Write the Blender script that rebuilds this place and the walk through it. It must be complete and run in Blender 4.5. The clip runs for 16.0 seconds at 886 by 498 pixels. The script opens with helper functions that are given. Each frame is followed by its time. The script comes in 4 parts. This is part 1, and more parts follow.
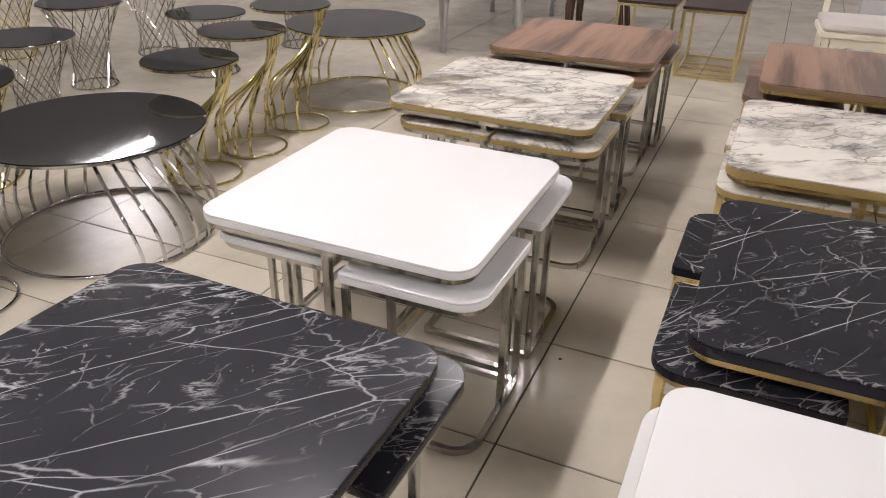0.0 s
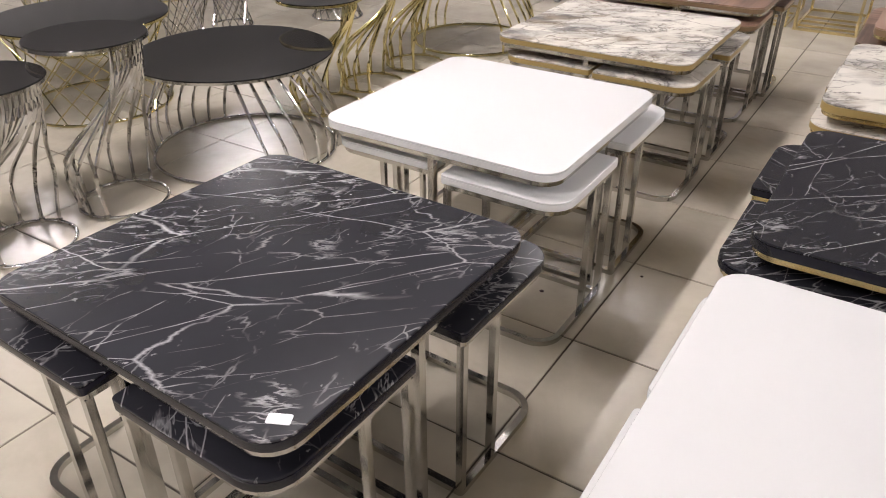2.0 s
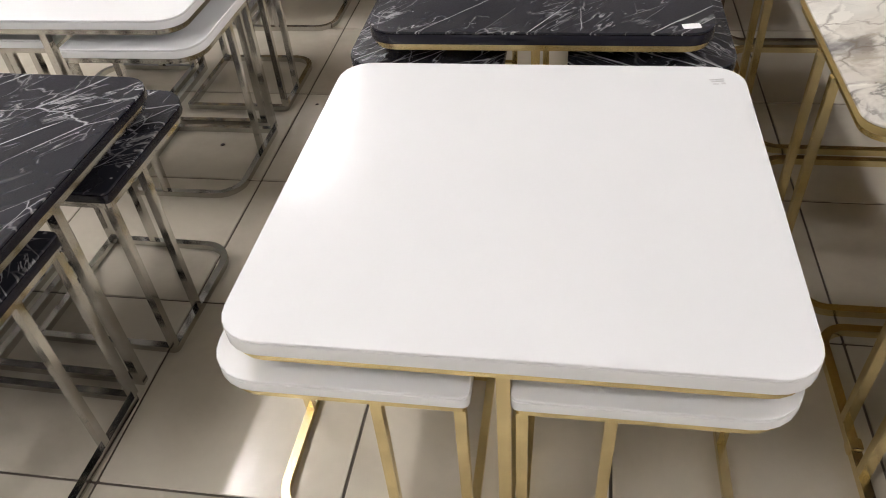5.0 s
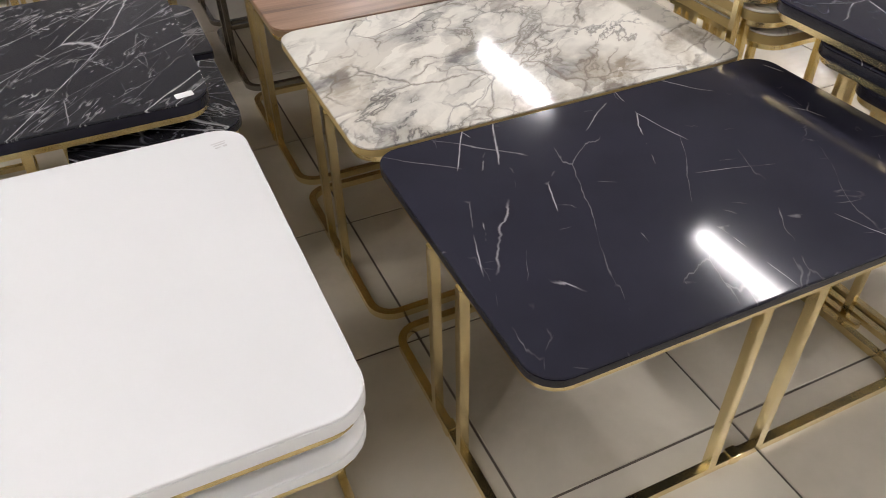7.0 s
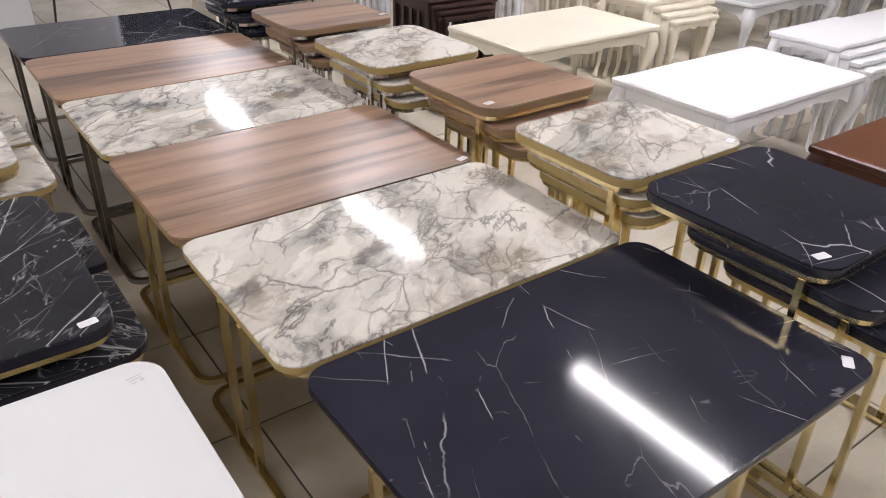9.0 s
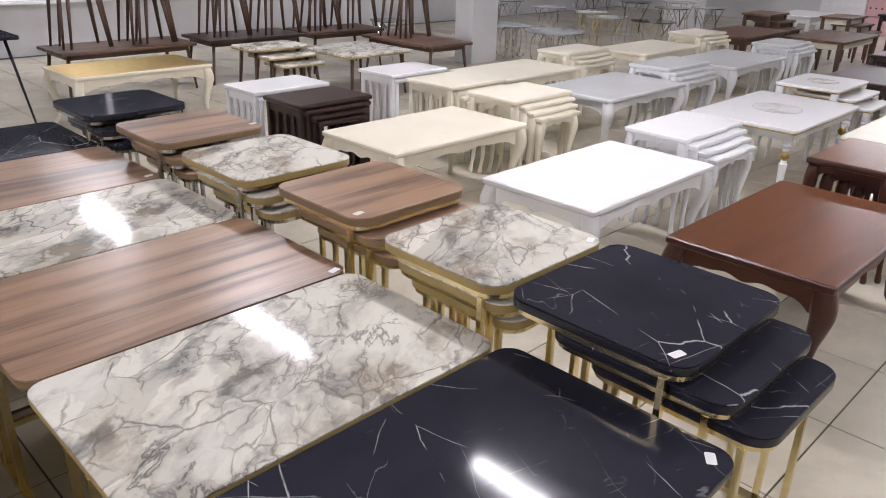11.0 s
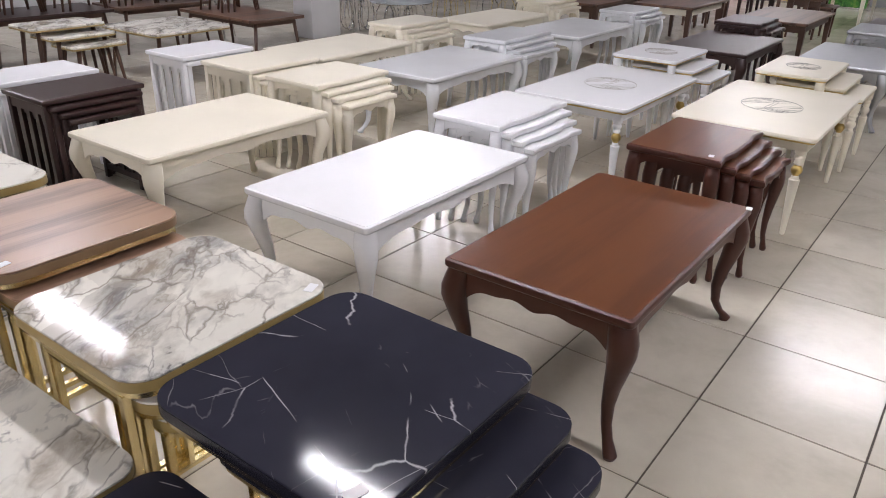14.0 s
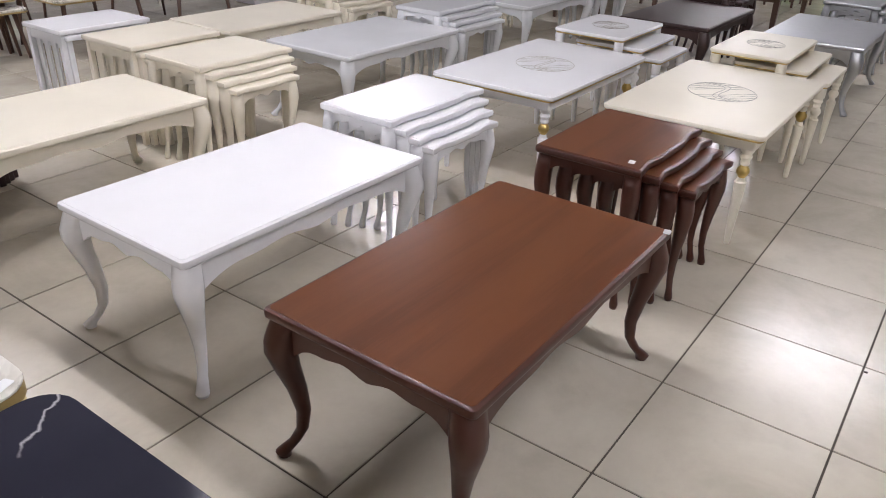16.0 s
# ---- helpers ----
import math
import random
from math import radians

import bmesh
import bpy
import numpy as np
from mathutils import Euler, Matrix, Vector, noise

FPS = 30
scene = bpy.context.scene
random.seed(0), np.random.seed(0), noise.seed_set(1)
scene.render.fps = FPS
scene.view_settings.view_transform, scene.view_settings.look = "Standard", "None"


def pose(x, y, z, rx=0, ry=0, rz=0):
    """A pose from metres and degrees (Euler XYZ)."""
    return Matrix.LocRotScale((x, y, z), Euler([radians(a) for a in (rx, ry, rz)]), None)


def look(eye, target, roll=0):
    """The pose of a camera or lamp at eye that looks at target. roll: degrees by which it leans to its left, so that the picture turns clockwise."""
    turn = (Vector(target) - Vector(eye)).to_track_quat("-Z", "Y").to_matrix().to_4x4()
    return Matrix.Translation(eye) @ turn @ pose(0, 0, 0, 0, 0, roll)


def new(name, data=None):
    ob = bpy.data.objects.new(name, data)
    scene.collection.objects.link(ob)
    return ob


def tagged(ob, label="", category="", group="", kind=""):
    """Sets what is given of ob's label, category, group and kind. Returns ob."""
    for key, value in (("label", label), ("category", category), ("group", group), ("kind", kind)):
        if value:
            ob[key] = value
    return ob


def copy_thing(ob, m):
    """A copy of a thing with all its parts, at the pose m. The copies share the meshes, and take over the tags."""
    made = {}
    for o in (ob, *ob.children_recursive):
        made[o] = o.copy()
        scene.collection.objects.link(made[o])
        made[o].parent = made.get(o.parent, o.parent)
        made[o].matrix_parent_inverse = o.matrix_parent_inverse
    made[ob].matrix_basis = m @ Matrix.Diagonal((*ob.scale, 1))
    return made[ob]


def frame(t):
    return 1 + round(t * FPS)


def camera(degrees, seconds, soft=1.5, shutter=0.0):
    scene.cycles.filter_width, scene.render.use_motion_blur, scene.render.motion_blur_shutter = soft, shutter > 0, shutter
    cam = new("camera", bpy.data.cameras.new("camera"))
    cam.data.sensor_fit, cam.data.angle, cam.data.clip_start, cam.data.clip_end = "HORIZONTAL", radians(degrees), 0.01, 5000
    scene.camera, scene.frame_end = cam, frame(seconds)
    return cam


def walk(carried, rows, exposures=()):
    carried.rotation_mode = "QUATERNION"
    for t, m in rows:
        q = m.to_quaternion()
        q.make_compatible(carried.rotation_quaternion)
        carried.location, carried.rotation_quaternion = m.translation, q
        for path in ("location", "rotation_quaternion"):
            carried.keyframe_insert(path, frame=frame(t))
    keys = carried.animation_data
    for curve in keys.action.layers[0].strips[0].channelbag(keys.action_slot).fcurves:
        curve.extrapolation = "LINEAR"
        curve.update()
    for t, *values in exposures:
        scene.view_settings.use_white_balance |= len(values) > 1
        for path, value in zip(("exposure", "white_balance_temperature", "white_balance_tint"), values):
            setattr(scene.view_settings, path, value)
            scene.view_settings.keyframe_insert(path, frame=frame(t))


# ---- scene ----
cam = camera(61.4, 16.0, soft=1.0, shutter=0.0)
PATH = [
    (0, (0.463, -1.421, 1.373), (-0.245, 0.194, 0.429), 1.0),
    (0.5, (0.484, -1.499, 1.383), (-0.255, 0.089, 0.417), 0.9),
    (1, (0.52, -1.56, 1.377), (-0.271, -0.006, 0.398), 0.8),
    (1.5, (0.575, -1.608, 1.364), (-0.304, -0.114, 0.365), 0.1),
    (2, (0.623, -1.655, 1.347), (-0.31, -0.217, 0.318), -0.2),
    (2.5, (0.665, -1.696, 1.322), (-0.305, -0.314, 0.25), -1.2),
    (3, (0.694, -1.725, 1.292), (-0.262, -0.379, 0.163), -2.2),
    (5.5, (0.951, -1.666, 1.279), (0.88, -0.189, -0.068), -4.7),
    (6, (1.019, -1.669, 1.276), (1.179, -0.192, -0.062), -4.0),
    (6.5, (1.054, -1.67, 1.287), (1.459, -0.222, -0.033), -2.5),
    (7, (1.055, -1.646, 1.304), (1.679, -0.246, 0.02), -1.2),
    (7.5, (1.025, -1.607, 1.331), (1.81, -0.24, 0.099), -0.3),
    (8, (1.002, -1.571, 1.368), (1.891, -0.211, 0.202), 0.2),
    (8.5, (0.988, -1.548, 1.409), (1.968, -0.179, 0.33), 1.0),
    (9, (0.977, -1.532, 1.448), (2.016, -0.14, 0.455), 1.3),
    (11.5, (1.145, -1.546, 1.514), (2.509, -0.298, 0.751), 1.1),
    (12, (1.273, -1.548, 1.507), (2.676, -0.343, 0.746), 0.8),
    (12.5, (1.415, -1.567, 1.503), (2.838, -0.388, 0.738), 0.8),
    (13, (1.533, -1.572, 1.502), (2.97, -0.421, 0.722), 0.9),
    (13.5, (1.687, -1.536, 1.482), (3.14, -0.424, 0.677), 1.3),
    (14, (1.856, -1.508, 1.464), (3.319, -0.438, 0.62), 1.5),
    (14.5, (1.996, -1.498, 1.46), (3.46, -0.459, 0.577), 1.6),
    (15, (2.191, -1.506, 1.457), (3.645, -0.478, 0.545), 1.7),
    (15.5, (2.37, -1.532, 1.452), (3.813, -0.501, 0.526), 1.8),
    (16, (2.533, -1.525, 1.45), (3.977, -0.501, 0.52), 2.0),
]
walk(cam, [(t, look(eye, target, roll)) for t, eye, target, roll in PATH], exposures=((0, -0.03, 6720, 13), (3, 0.1, 6720, 13), (5.5, 0.03, 6580, 8), (7, 0.06, 6560, 9), (9, 0.04, 6440, 12), (12, -0.10, 6260, 12), (16, -0.22, 6230, 12)))

# ---------- light ----------
world = bpy.data.worlds.new("world")
scene.world = world
world.use_nodes = True
world.node_tree.nodes["Background"].inputs[0].default_value = (0.8, 0.85, 1.0, 1)
world.node_tree.nodes["Background"].inputs[1].default_value = 0.03

CEIL = 3.07
LAMP = 157.0


# ---------- materials ----------
def mat(name):
    m = bpy.data.materials.new(name)
    m.use_nodes = True
    nt = m.node_tree
    return m, nt, nt.nodes["Principled BSDF"]


def coords(nt, scale=(1, 1, 1), shift=True, turn=0.0):
    """Object coordinates, moved by a different amount for every object."""
    tc = nt.nodes.new("ShaderNodeTexCoord")
    mp = nt.nodes.new("ShaderNodeMapping")
    mp.vector_type = "TEXTURE"
    mp.inputs["Scale"].default_value = tuple(1 / k for k in scale)
    mp.inputs["Rotation"].default_value = (0, 0, turn)
    if shift:
        oi = nt.nodes.new("ShaderNodeObjectInfo")
        mu = nt.nodes.new("ShaderNodeVectorMath")
        mu.operation = "SCALE"
        mu.inputs[0].default_value = (37.0, 53.0, 11.0)
        nt.links.new(oi.outputs["Random"], mu.inputs["Scale"])
        ad = nt.nodes.new("ShaderNodeVectorMath")
        nt.links.new(tc.outputs["Object"], ad.inputs[0])
        nt.links.new(mu.outputs[0], ad.inputs[1])
        nt.links.new(ad.outputs[0], mp.inputs["Vector"])
    else:
        nt.links.new(tc.outputs["Object"], mp.inputs["Vector"])
    return mp.outputs[0]


def noise_tex(nt, vec, scale, detail=4.0, rough=0.55, distort=0.0):
    n = nt.nodes.new("ShaderNodeTexNoise")
    n.inputs["Scale"].default_value = scale
    n.inputs["Detail"].default_value = detail
    n.inputs["Roughness"].default_value = rough
    n.inputs["Distortion"].default_value = distort
    nt.links.new(vec, n.inputs["Vector"])
    return n.outputs["Fac"]


def calc(nt, op, a, b=None, clamp=False):
    n = nt.nodes.new("ShaderNodeMath")
    n.operation = op
    n.use_clamp = clamp
    for i, v in enumerate((a, b)):
        if v is None:
            continue
        if isinstance(v, (int, float)):
            n.inputs[i].default_value = v
        else:
            nt.links.new(v, n.inputs[i])
    return n.outputs[0]


def ramp(nt, fac, stops):
    n = nt.nodes.new("ShaderNodeValToRGB")
    while len(n.color_ramp.elements) < len(stops):
        n.color_ramp.elements.new(0.5)
    for e, (p, c) in zip(n.color_ramp.elements, stops):
        e.position = p
        e.color = (*c, 1) if len(c) == 3 else c
    nt.links.new(fac, n.inputs[0])
    return n.outputs[0]


def blend(nt, fac, a, b):
    n = nt.nodes.new("ShaderNodeMix")
    n.data_type = "RGBA"
    if isinstance(fac, (int, float)):
        n.inputs[0].default_value = fac
    else:
        nt.links.new(fac, n.inputs[0])
    for k, v in ((6, a), (7, b)):
        if isinstance(v, tuple):
            n.inputs[k].default_value = (*v, 1)
        else:
            nt.links.new(v, n.inputs[k])
    return n.outputs[2]


def bump(nt, bsdf, height, strength=0.1, dist=0.001):
    b = nt.nodes.new("ShaderNodeBump")
    b.inputs["Strength"].default_value = strength
    b.inputs["Distance"].default_value = dist
    nt.links.new(height, b.inputs["Height"])
    nt.links.new(b.outputs[0], bsdf.inputs["Normal"])


def vein(nt, vec, scale, width, distort=0.6, detail=3.0):
    """Thin lines where a noise passes its middle."""
    n = noise_tex(nt, vec, scale, detail, 0.55, distort)
    d = calc(nt, "ABSOLUTE", calc(nt, "SUBTRACT", n, 0.5))
    return calc(nt, "SUBTRACT", 1.0, calc(nt, "DIVIDE", d, width, True), True)


def gate(nt, vec, scale, lo, hi, detail=2.0):
    n = noise_tex(nt, vec, scale, detail)
    return calc(nt, "DIVIDE", calc(nt, "SUBTRACT", n, lo), hi - lo, True)


def warped(nt, vec, scale, warp, detail=4.0):
    n = nt.nodes.new("ShaderNodeTexNoise")
    n.inputs["Scale"].default_value = scale
    n.inputs["Detail"].default_value = detail
    nt.links.new(vec, n.inputs["Vector"])
    off = nt.nodes.new("ShaderNodeVectorMath")
    off.operation = "MULTIPLY_ADD"
    off.inputs[1].default_value = (warp, warp, warp)
    nt.links.new(n.outputs["Color"], off.inputs[0])
    nt.links.new(vec, off.inputs[2])
    return off.outputs[0]


def cell(nt, vec, scale, feature):
    v = nt.nodes.new("ShaderNodeTexVoronoi")
    v.feature = feature
    v.inputs["Scale"].default_value = scale
    nt.links.new(vec, v.inputs["Vector"])
    return v


def crack(nt, vec, scale, width, warp):
    """Nearly straight branching lines: the borders of cells, slightly warped."""
    v = cell(nt, warped(nt, vec, scale * 1.6, warp), scale, "DISTANCE_TO_EDGE")
    return calc(nt, "SUBTRACT", 1.0, calc(nt, "DIVIDE", v.outputs["Distance"], width, True), True)


def product(nt, *values):
    out = values[0]
    for v in values[1:]:
        out = calc(nt, "MULTIPLY", out, v)
    return out


def highest(nt, values):
    out = values[0]
    for v in values[1:]:
        out = calc(nt, "MAXIMUM", out, v)
    return out


def black_marble(name, dense, base, rough):
    m, nt, b = mat(name)
    u = coords(nt)
    if dense:
        v = coords(nt, (0.70, 3.4, 1.0), True, 0.90)
        w = coords(nt, (0.85, 3.0, 1.0), True, 0.55)
        x = coords(nt, (1.0, 2.2, 1.0), True, 1.55)
        jag = warped(nt, v, 10.0, 0.028, 5.0)
        jag_w = warped(nt, w, 10.0, 0.032, 5.0)
        jag_x = warped(nt, x, 10.0, 0.036, 5.0)
        clump = product(nt, vein(nt, warped(nt, w, 16.0, 0.08, 5.0), 9.0, 0.030, 0.2, 4.0), gate(nt, u, 5.0, 0.58, 0.66))
        veins = highest(nt, [product(nt, crack(nt, jag, 1.4, 0.0070, 0.06), gate(nt, u, 2.6, 0.40, 0.50, 2.0)),
                             product(nt, crack(nt, jag_w, 1.6, 0.0062, 0.06), gate(nt, u, 3.0, 0.45, 0.54, 2.0), 0.85),
                             product(nt, crack(nt, jag_x, 1.9, 0.0060, 0.07), gate(nt, w, 3.0, 0.52, 0.60, 3.0), 0.6),
                             product(nt, crack(nt, jag, 3.4, 0.011, 0.09), gate(nt, u, 7.0, 0.47, 0.57, 3.0), 0.5),
                             product(nt, vein(nt, jag, 1.6, 0.0045, 0.3, 5.0), gate(nt, u, 5.0, 0.48, 0.56), 0.6),
                             product(nt, crack(nt, jag_x, 5.0, 0.020, 0.10), gate(nt, u, 9.0, 0.50, 0.60), 0.38),
                             product(nt, clump, 0.85),
                             product(nt, gate(nt, u, 60.0, 0.66, 0.70, 2.0), gate(nt, u, 9.0, 0.50, 0.62), 0.6)])
        gain = 0.64
    else:
        v = coords(nt, (0.60, 1.9, 1.0), True, 1.05)
        w = coords(nt, (0.65, 1.8, 1.0), True, -0.35)
        x = coords(nt, (0.8, 2.0, 1.0), True, 1.75)
        jag = warped(nt, v, 8.0, 0.028, 5.0)
        jag_w = warped(nt, w, 8.0, 0.028, 5.0)
        jag_x = warped(nt, x, 8.0, 0.028, 5.0)
        veins = highest(nt, [product(nt, crack(nt, jag, 1.5, 0.0036, 0.05), gate(nt, u, 4.2, 0.51, 0.58, 3.0)),
                             product(nt, crack(nt, jag_w, 1.5, 0.0030, 0.05), gate(nt, u, 4.2, 0.52, 0.62, 3.0), 0.7),
                             product(nt, crack(nt, jag_x, 1.9, 0.0038, 0.05), gate(nt, w, 4.8, 0.53, 0.60, 3.0), 0.9),
                             product(nt, crack(nt, jag, 3.4, 0.0070, 0.16), gate(nt, u, 6.0, 0.54, 0.66, 3.0), 0.35),
                             product(nt, crack(nt, jag_w, 4.2, 0.009, 0.16), gate(nt, v, 5.0, 0.57, 0.67, 3.0), 0.3)])
        gain = 0.72
    veins = calc(nt, "MULTIPLY", veins, gain)
    cloud = noise_tex(nt, u, 3.0, 3.0)
    ground = ramp(nt, cloud, [(0.3, base), (0.75, tuple(k * 1.5 for k in base))])
    nt.links.new(blend(nt, veins, ground, (0.66, 0.66, 0.67)), b.inputs["Base Color"])
    b.inputs["Specular IOR Level"].default_value = 0.34 if dense else 0.14
    smear = noise_tex(nt, u, 7.0, 4.0)
    nt.links.new(calc(nt, "ADD", calc(nt, "MULTIPLY", smear, 0.04), rough), b.inputs["Roughness"])
    return m


def white_marble(name, rough=0.085):
    """Pale islands parted by feathered grey-brown drifts with thin dark seams."""
    m, nt, b = mat(name)
    u = coords(nt)
    v = coords(nt, (0.80, 1.35, 1.0), True, 0.7)
    w = coords(nt, (0.85, 1.25, 1.0), True, 0.2)
    flow = warped(nt, warped(nt, v, 2.2, 0.14, 3.0), 11.0, 0.080, 6.0)
    busy = gate(nt, v, 2.3, 0.40, 0.49, 4.0)
    drift = noise_tex(nt, flow, 3.0, 6.0, 0.62, 0.0)
    far = calc(nt, "ABSOLUTE", calc(nt, "SUBTRACT", drift, 0.5))
    smear = calc(nt, "SUBTRACT", 1.0, calc(nt, "DIVIDE", far, 0.085, True), True)
    seam = calc(nt, "SUBTRACT", 1.0, calc(nt, "DIVIDE", far, 0.016, True), True)
    shards = cell(nt, warped(nt, flow, 7.0, 0.16, 4.0), 4.6, "F1").outputs["Color"]
    lot = nt.nodes.new("ShaderNodeSeparateColor")
    nt.links.new(shards, lot.inputs[0])
    shade = calc(nt, "MULTIPLY", lot.outputs[0], lot.outputs[0])
    fill = calc(nt, "ADD", product(nt, shade, busy, 0.46), product(nt, smear, calc(nt, "ADD", calc(nt, "MULTIPLY", busy, 0.85), 0.10), 0.46), True)
    heart = product(nt, gate(nt, flow, 4.6, 0.55, 0.63, 6.0), busy, 0.55)
    fill = calc(nt, "ADD", fill, heart, True)
    pale = blend(nt, noise_tex(nt, w, 2.0), (0.84, 0.80, 0.705), (0.75, 0.73, 0.67))
    ground = blend(nt, fill, pale, blend(nt, gate(nt, w, 4.0, 0.42, 0.60), (0.22, 0.213, 0.205), (0.34, 0.29, 0.225)))
    edges = product(nt, crack(nt, flow, 4.6, 0.027, 0.08), gate(nt, u, 5.0, 0.43, 0.55, 3.0), busy, 0.9)
    fine = product(nt, crack(nt, flow, 9.0, 0.040, 0.06), gate(nt, w, 6.0, 0.45, 0.57, 3.0), busy, 0.7)
    lines = highest(nt, [product(nt, seam, gate(nt, w, 3.4, 0.46, 0.56, 3.0), 0.8), product(nt, crack(nt, flow, 2.3, 0.013, 0.06), gate(nt, u, 3.6, 0.44, 0.54, 3.0), 0.9), edges, fine])
    dark = blend(nt, gate(nt, u, 5.0, 0.4, 0.6), (0.055, 0.055, 0.062), (0.21, 0.175, 0.14))
    nt.links.new(blend(nt, product(nt, lines, 0.85), ground, dark), b.inputs["Base Color"])
    b.inputs["Roughness"].default_value = rough
    b.inputs["Specular IOR Level"].default_value = 0.075
    return m


def streaked_wood(name, turn, light, mid, dark, rough=0.32, spec=0.5):
    m, nt, b = mat(name)
    b.inputs["Specular IOR Level"].default_value = spec
    v = coords(nt, (0.42, 5.0, 1.0), True, turn)
    g = coords(nt, (3.0, 90.0, 1.0), True, turn)
    wide = noise_tex(nt, v, 1.5, 3.0, 0.5, 0.5)
    thin = noise_tex(nt, v, 5.0, 5.0, 0.6, 0.3)
    grain = noise_tex(nt, g, 2.0, 3.0)
    f = calc(nt, "ADD", calc(nt, "MULTIPLY", wide, 0.62), calc(nt, "ADD", calc(nt, "MULTIPLY", thin, 0.28), calc(nt, "MULTIPLY", grain, 0.10)))
    nt.links.new(ramp(nt, f, [(0.41, dark), (0.48, mid), (0.545, light)]), b.inputs["Base Color"])
    b.inputs["Roughness"].default_value = rough
    bump(nt, b, grain, 0.12, 0.0006)
    return m


def painted(name, colour, rough, var=0.06, relief=0.008, spec=0.5):
    m, nt, b = mat(name)
    b.inputs["Specular IOR Level"].default_value = spec
    v = coords(nt)
    n = noise_tex(nt, v, 3.0, 3.0)
    lo = tuple(k * (1 - var) for k in colour)
    hi = tuple(min(1.0, k * (1 + var)) for k in colour)
    nt.links.new(ramp(nt, n, [(0.3, lo), (0.7, hi)]), b.inputs["Base Color"])
    fine = noise_tex(nt, v, 40.0, 3.0)
    nt.links.new(calc(nt, "ADD", calc(nt, "MULTIPLY", fine, 0.04), rough - 0.02), b.inputs["Roughness"])
    bump(nt, b, fine, relief, 0.0005)
    return m


def metal(name, colour, rough, var=0.18):
    m, nt, b = mat(name)
    v = coords(nt)
    n = noise_tex(nt, v, 18.0, 4.0)
    lo = tuple(k * (1 - var) for k in colour)
    nt.links.new(ramp(nt, n, [(0.35, lo), (0.6, colour)]), b.inputs["Base Color"])
    b.inputs["Metallic"].default_value = 1.0
    nt.links.new(calc(nt, "ADD", calc(nt, "MULTIPLY", n, 0.78 * var), rough - 0.28 * var), b.inputs["Roughness"])
    return m


BLACK_DENSE = black_marble("dense_black_marble_laminate", True, (0.020, 0.020, 0.025), 0.22)
BLACK_THIN = black_marble("sparse_black_marble_laminate", False, (0.021, 0.021, 0.031), 0.065)
MARBLE = white_marble("white_marble_laminate")
WOOD_X = streaked_wood("walnut_laminate_long", 0.0, (0.385, 0.240, 0.155), (0.275, 0.168, 0.112), (0.125, 0.078, 0.056))
WOOD_Y = streaked_wood("walnut_laminate_cross", radians(90), (0.385, 0.240, 0.170), (0.275, 0.170, 0.120), (0.13, 0.083, 0.062))
WHITE = painted("white_laminate", (0.795, 0.80, 0.795), 0.17, 0.015, 0.02, spec=0.36)
BLACK_EDGE = painted("black_edge", (0.012, 0.012, 0.02), 0.25, 0.2)
GOLD_EDGE = painted("gold_edge_band", (0.36, 0.26, 0.10), 0.35, 0.12)
WOOD_EDGE = painted("bronze_walnut_edge_band", (0.235, 0.155, 0.085), 0.34, 0.15)
CHROME = metal("polished_steel", (0.60, 0.59, 0.57), 0.09, 0.12)
BRASS = metal("polished_brass_wire", (0.76, 0.67, 0.35), 0.10, 0.12)
SATIN = metal("satin_steel_bar", (0.58, 0.57, 0.55), 0.11, 0.12)
# Steel of the rear long tables' legs, their shade put into the colour.
SHADED_STEEL = metal("shaded_steel", (0.34, 0.32, 0.29), 0.2)
GOLD = metal("brass_gold_metal", (0.89, 0.745, 0.42), 0.22, 0.14)
PAPER = painted("paper_label", (0.85, 0.85, 0.86), 0.7, 0.02)
PAINT_WHITE = painted("white_lacquer", (0.83, 0.83, 0.845), 0.20, 0.02, spec=0.15)
PAINT_CREAM = painted("cream_lacquer", (0.83, 0.775, 0.645), 0.30, 0.03, spec=0.15)
PAINT_GREYISH = painted("pearl_white_lacquer", (0.72, 0.73, 0.745), 0.16, 0.03, spec=0.25)
PAINT_SILVER = metal("silver_grey_lacquer", (0.50, 0.51, 0.53), 0.36, 0.06)
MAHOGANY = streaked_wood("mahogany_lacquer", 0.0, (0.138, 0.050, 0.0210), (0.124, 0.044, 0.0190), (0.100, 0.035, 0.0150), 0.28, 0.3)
# Darker brown than the tops, for legs, aprons and edge mouldings.
MAHOGANY_DARK = painted("mahogany_lacquer_darker", (0.056, 0.0150, 0.0080), 0.36, 0.08)
WENGE = painted("dark_wenge_lacquer", (0.036, 0.017, 0.015), 0.34, 0.12)
WALNUT = streaked_wood("walnut_solid", 0.0, (0.16, 0.085, 0.055), (0.115, 0.06, 0.04), (0.07, 0.037, 0.026), 0.4)
WALNUT_LEG = painted("walnut_turned", (0.095, 0.050, 0.034), 0.42, 0.2)
GOLD_PAINT = metal("gold_leaf_paint", (0.62, 0.45, 0.16), 0.34)
FADED_INK = painted("faded_ink", (0.60, 0.585, 0.58), 0.5)
LINE = painted("engraved_line", (0.33, 0.31, 0.26), 0.5)
DARK_GLASS = painted("smoked_black_glass", (0.014, 0.014, 0.016), 0.035, 0.02, 0.0, 0.95)
WALL = painted("white_wall_paint", (0.66, 0.66, 0.68), 0.7, 0.04, 0.15)
# Ceiling colour is darkened to weaken bounced light and dim reflections.
CEILING = painted("darkened_ceiling_paint", (0.43, 0.43, 0.44), 0.8, 0.02)


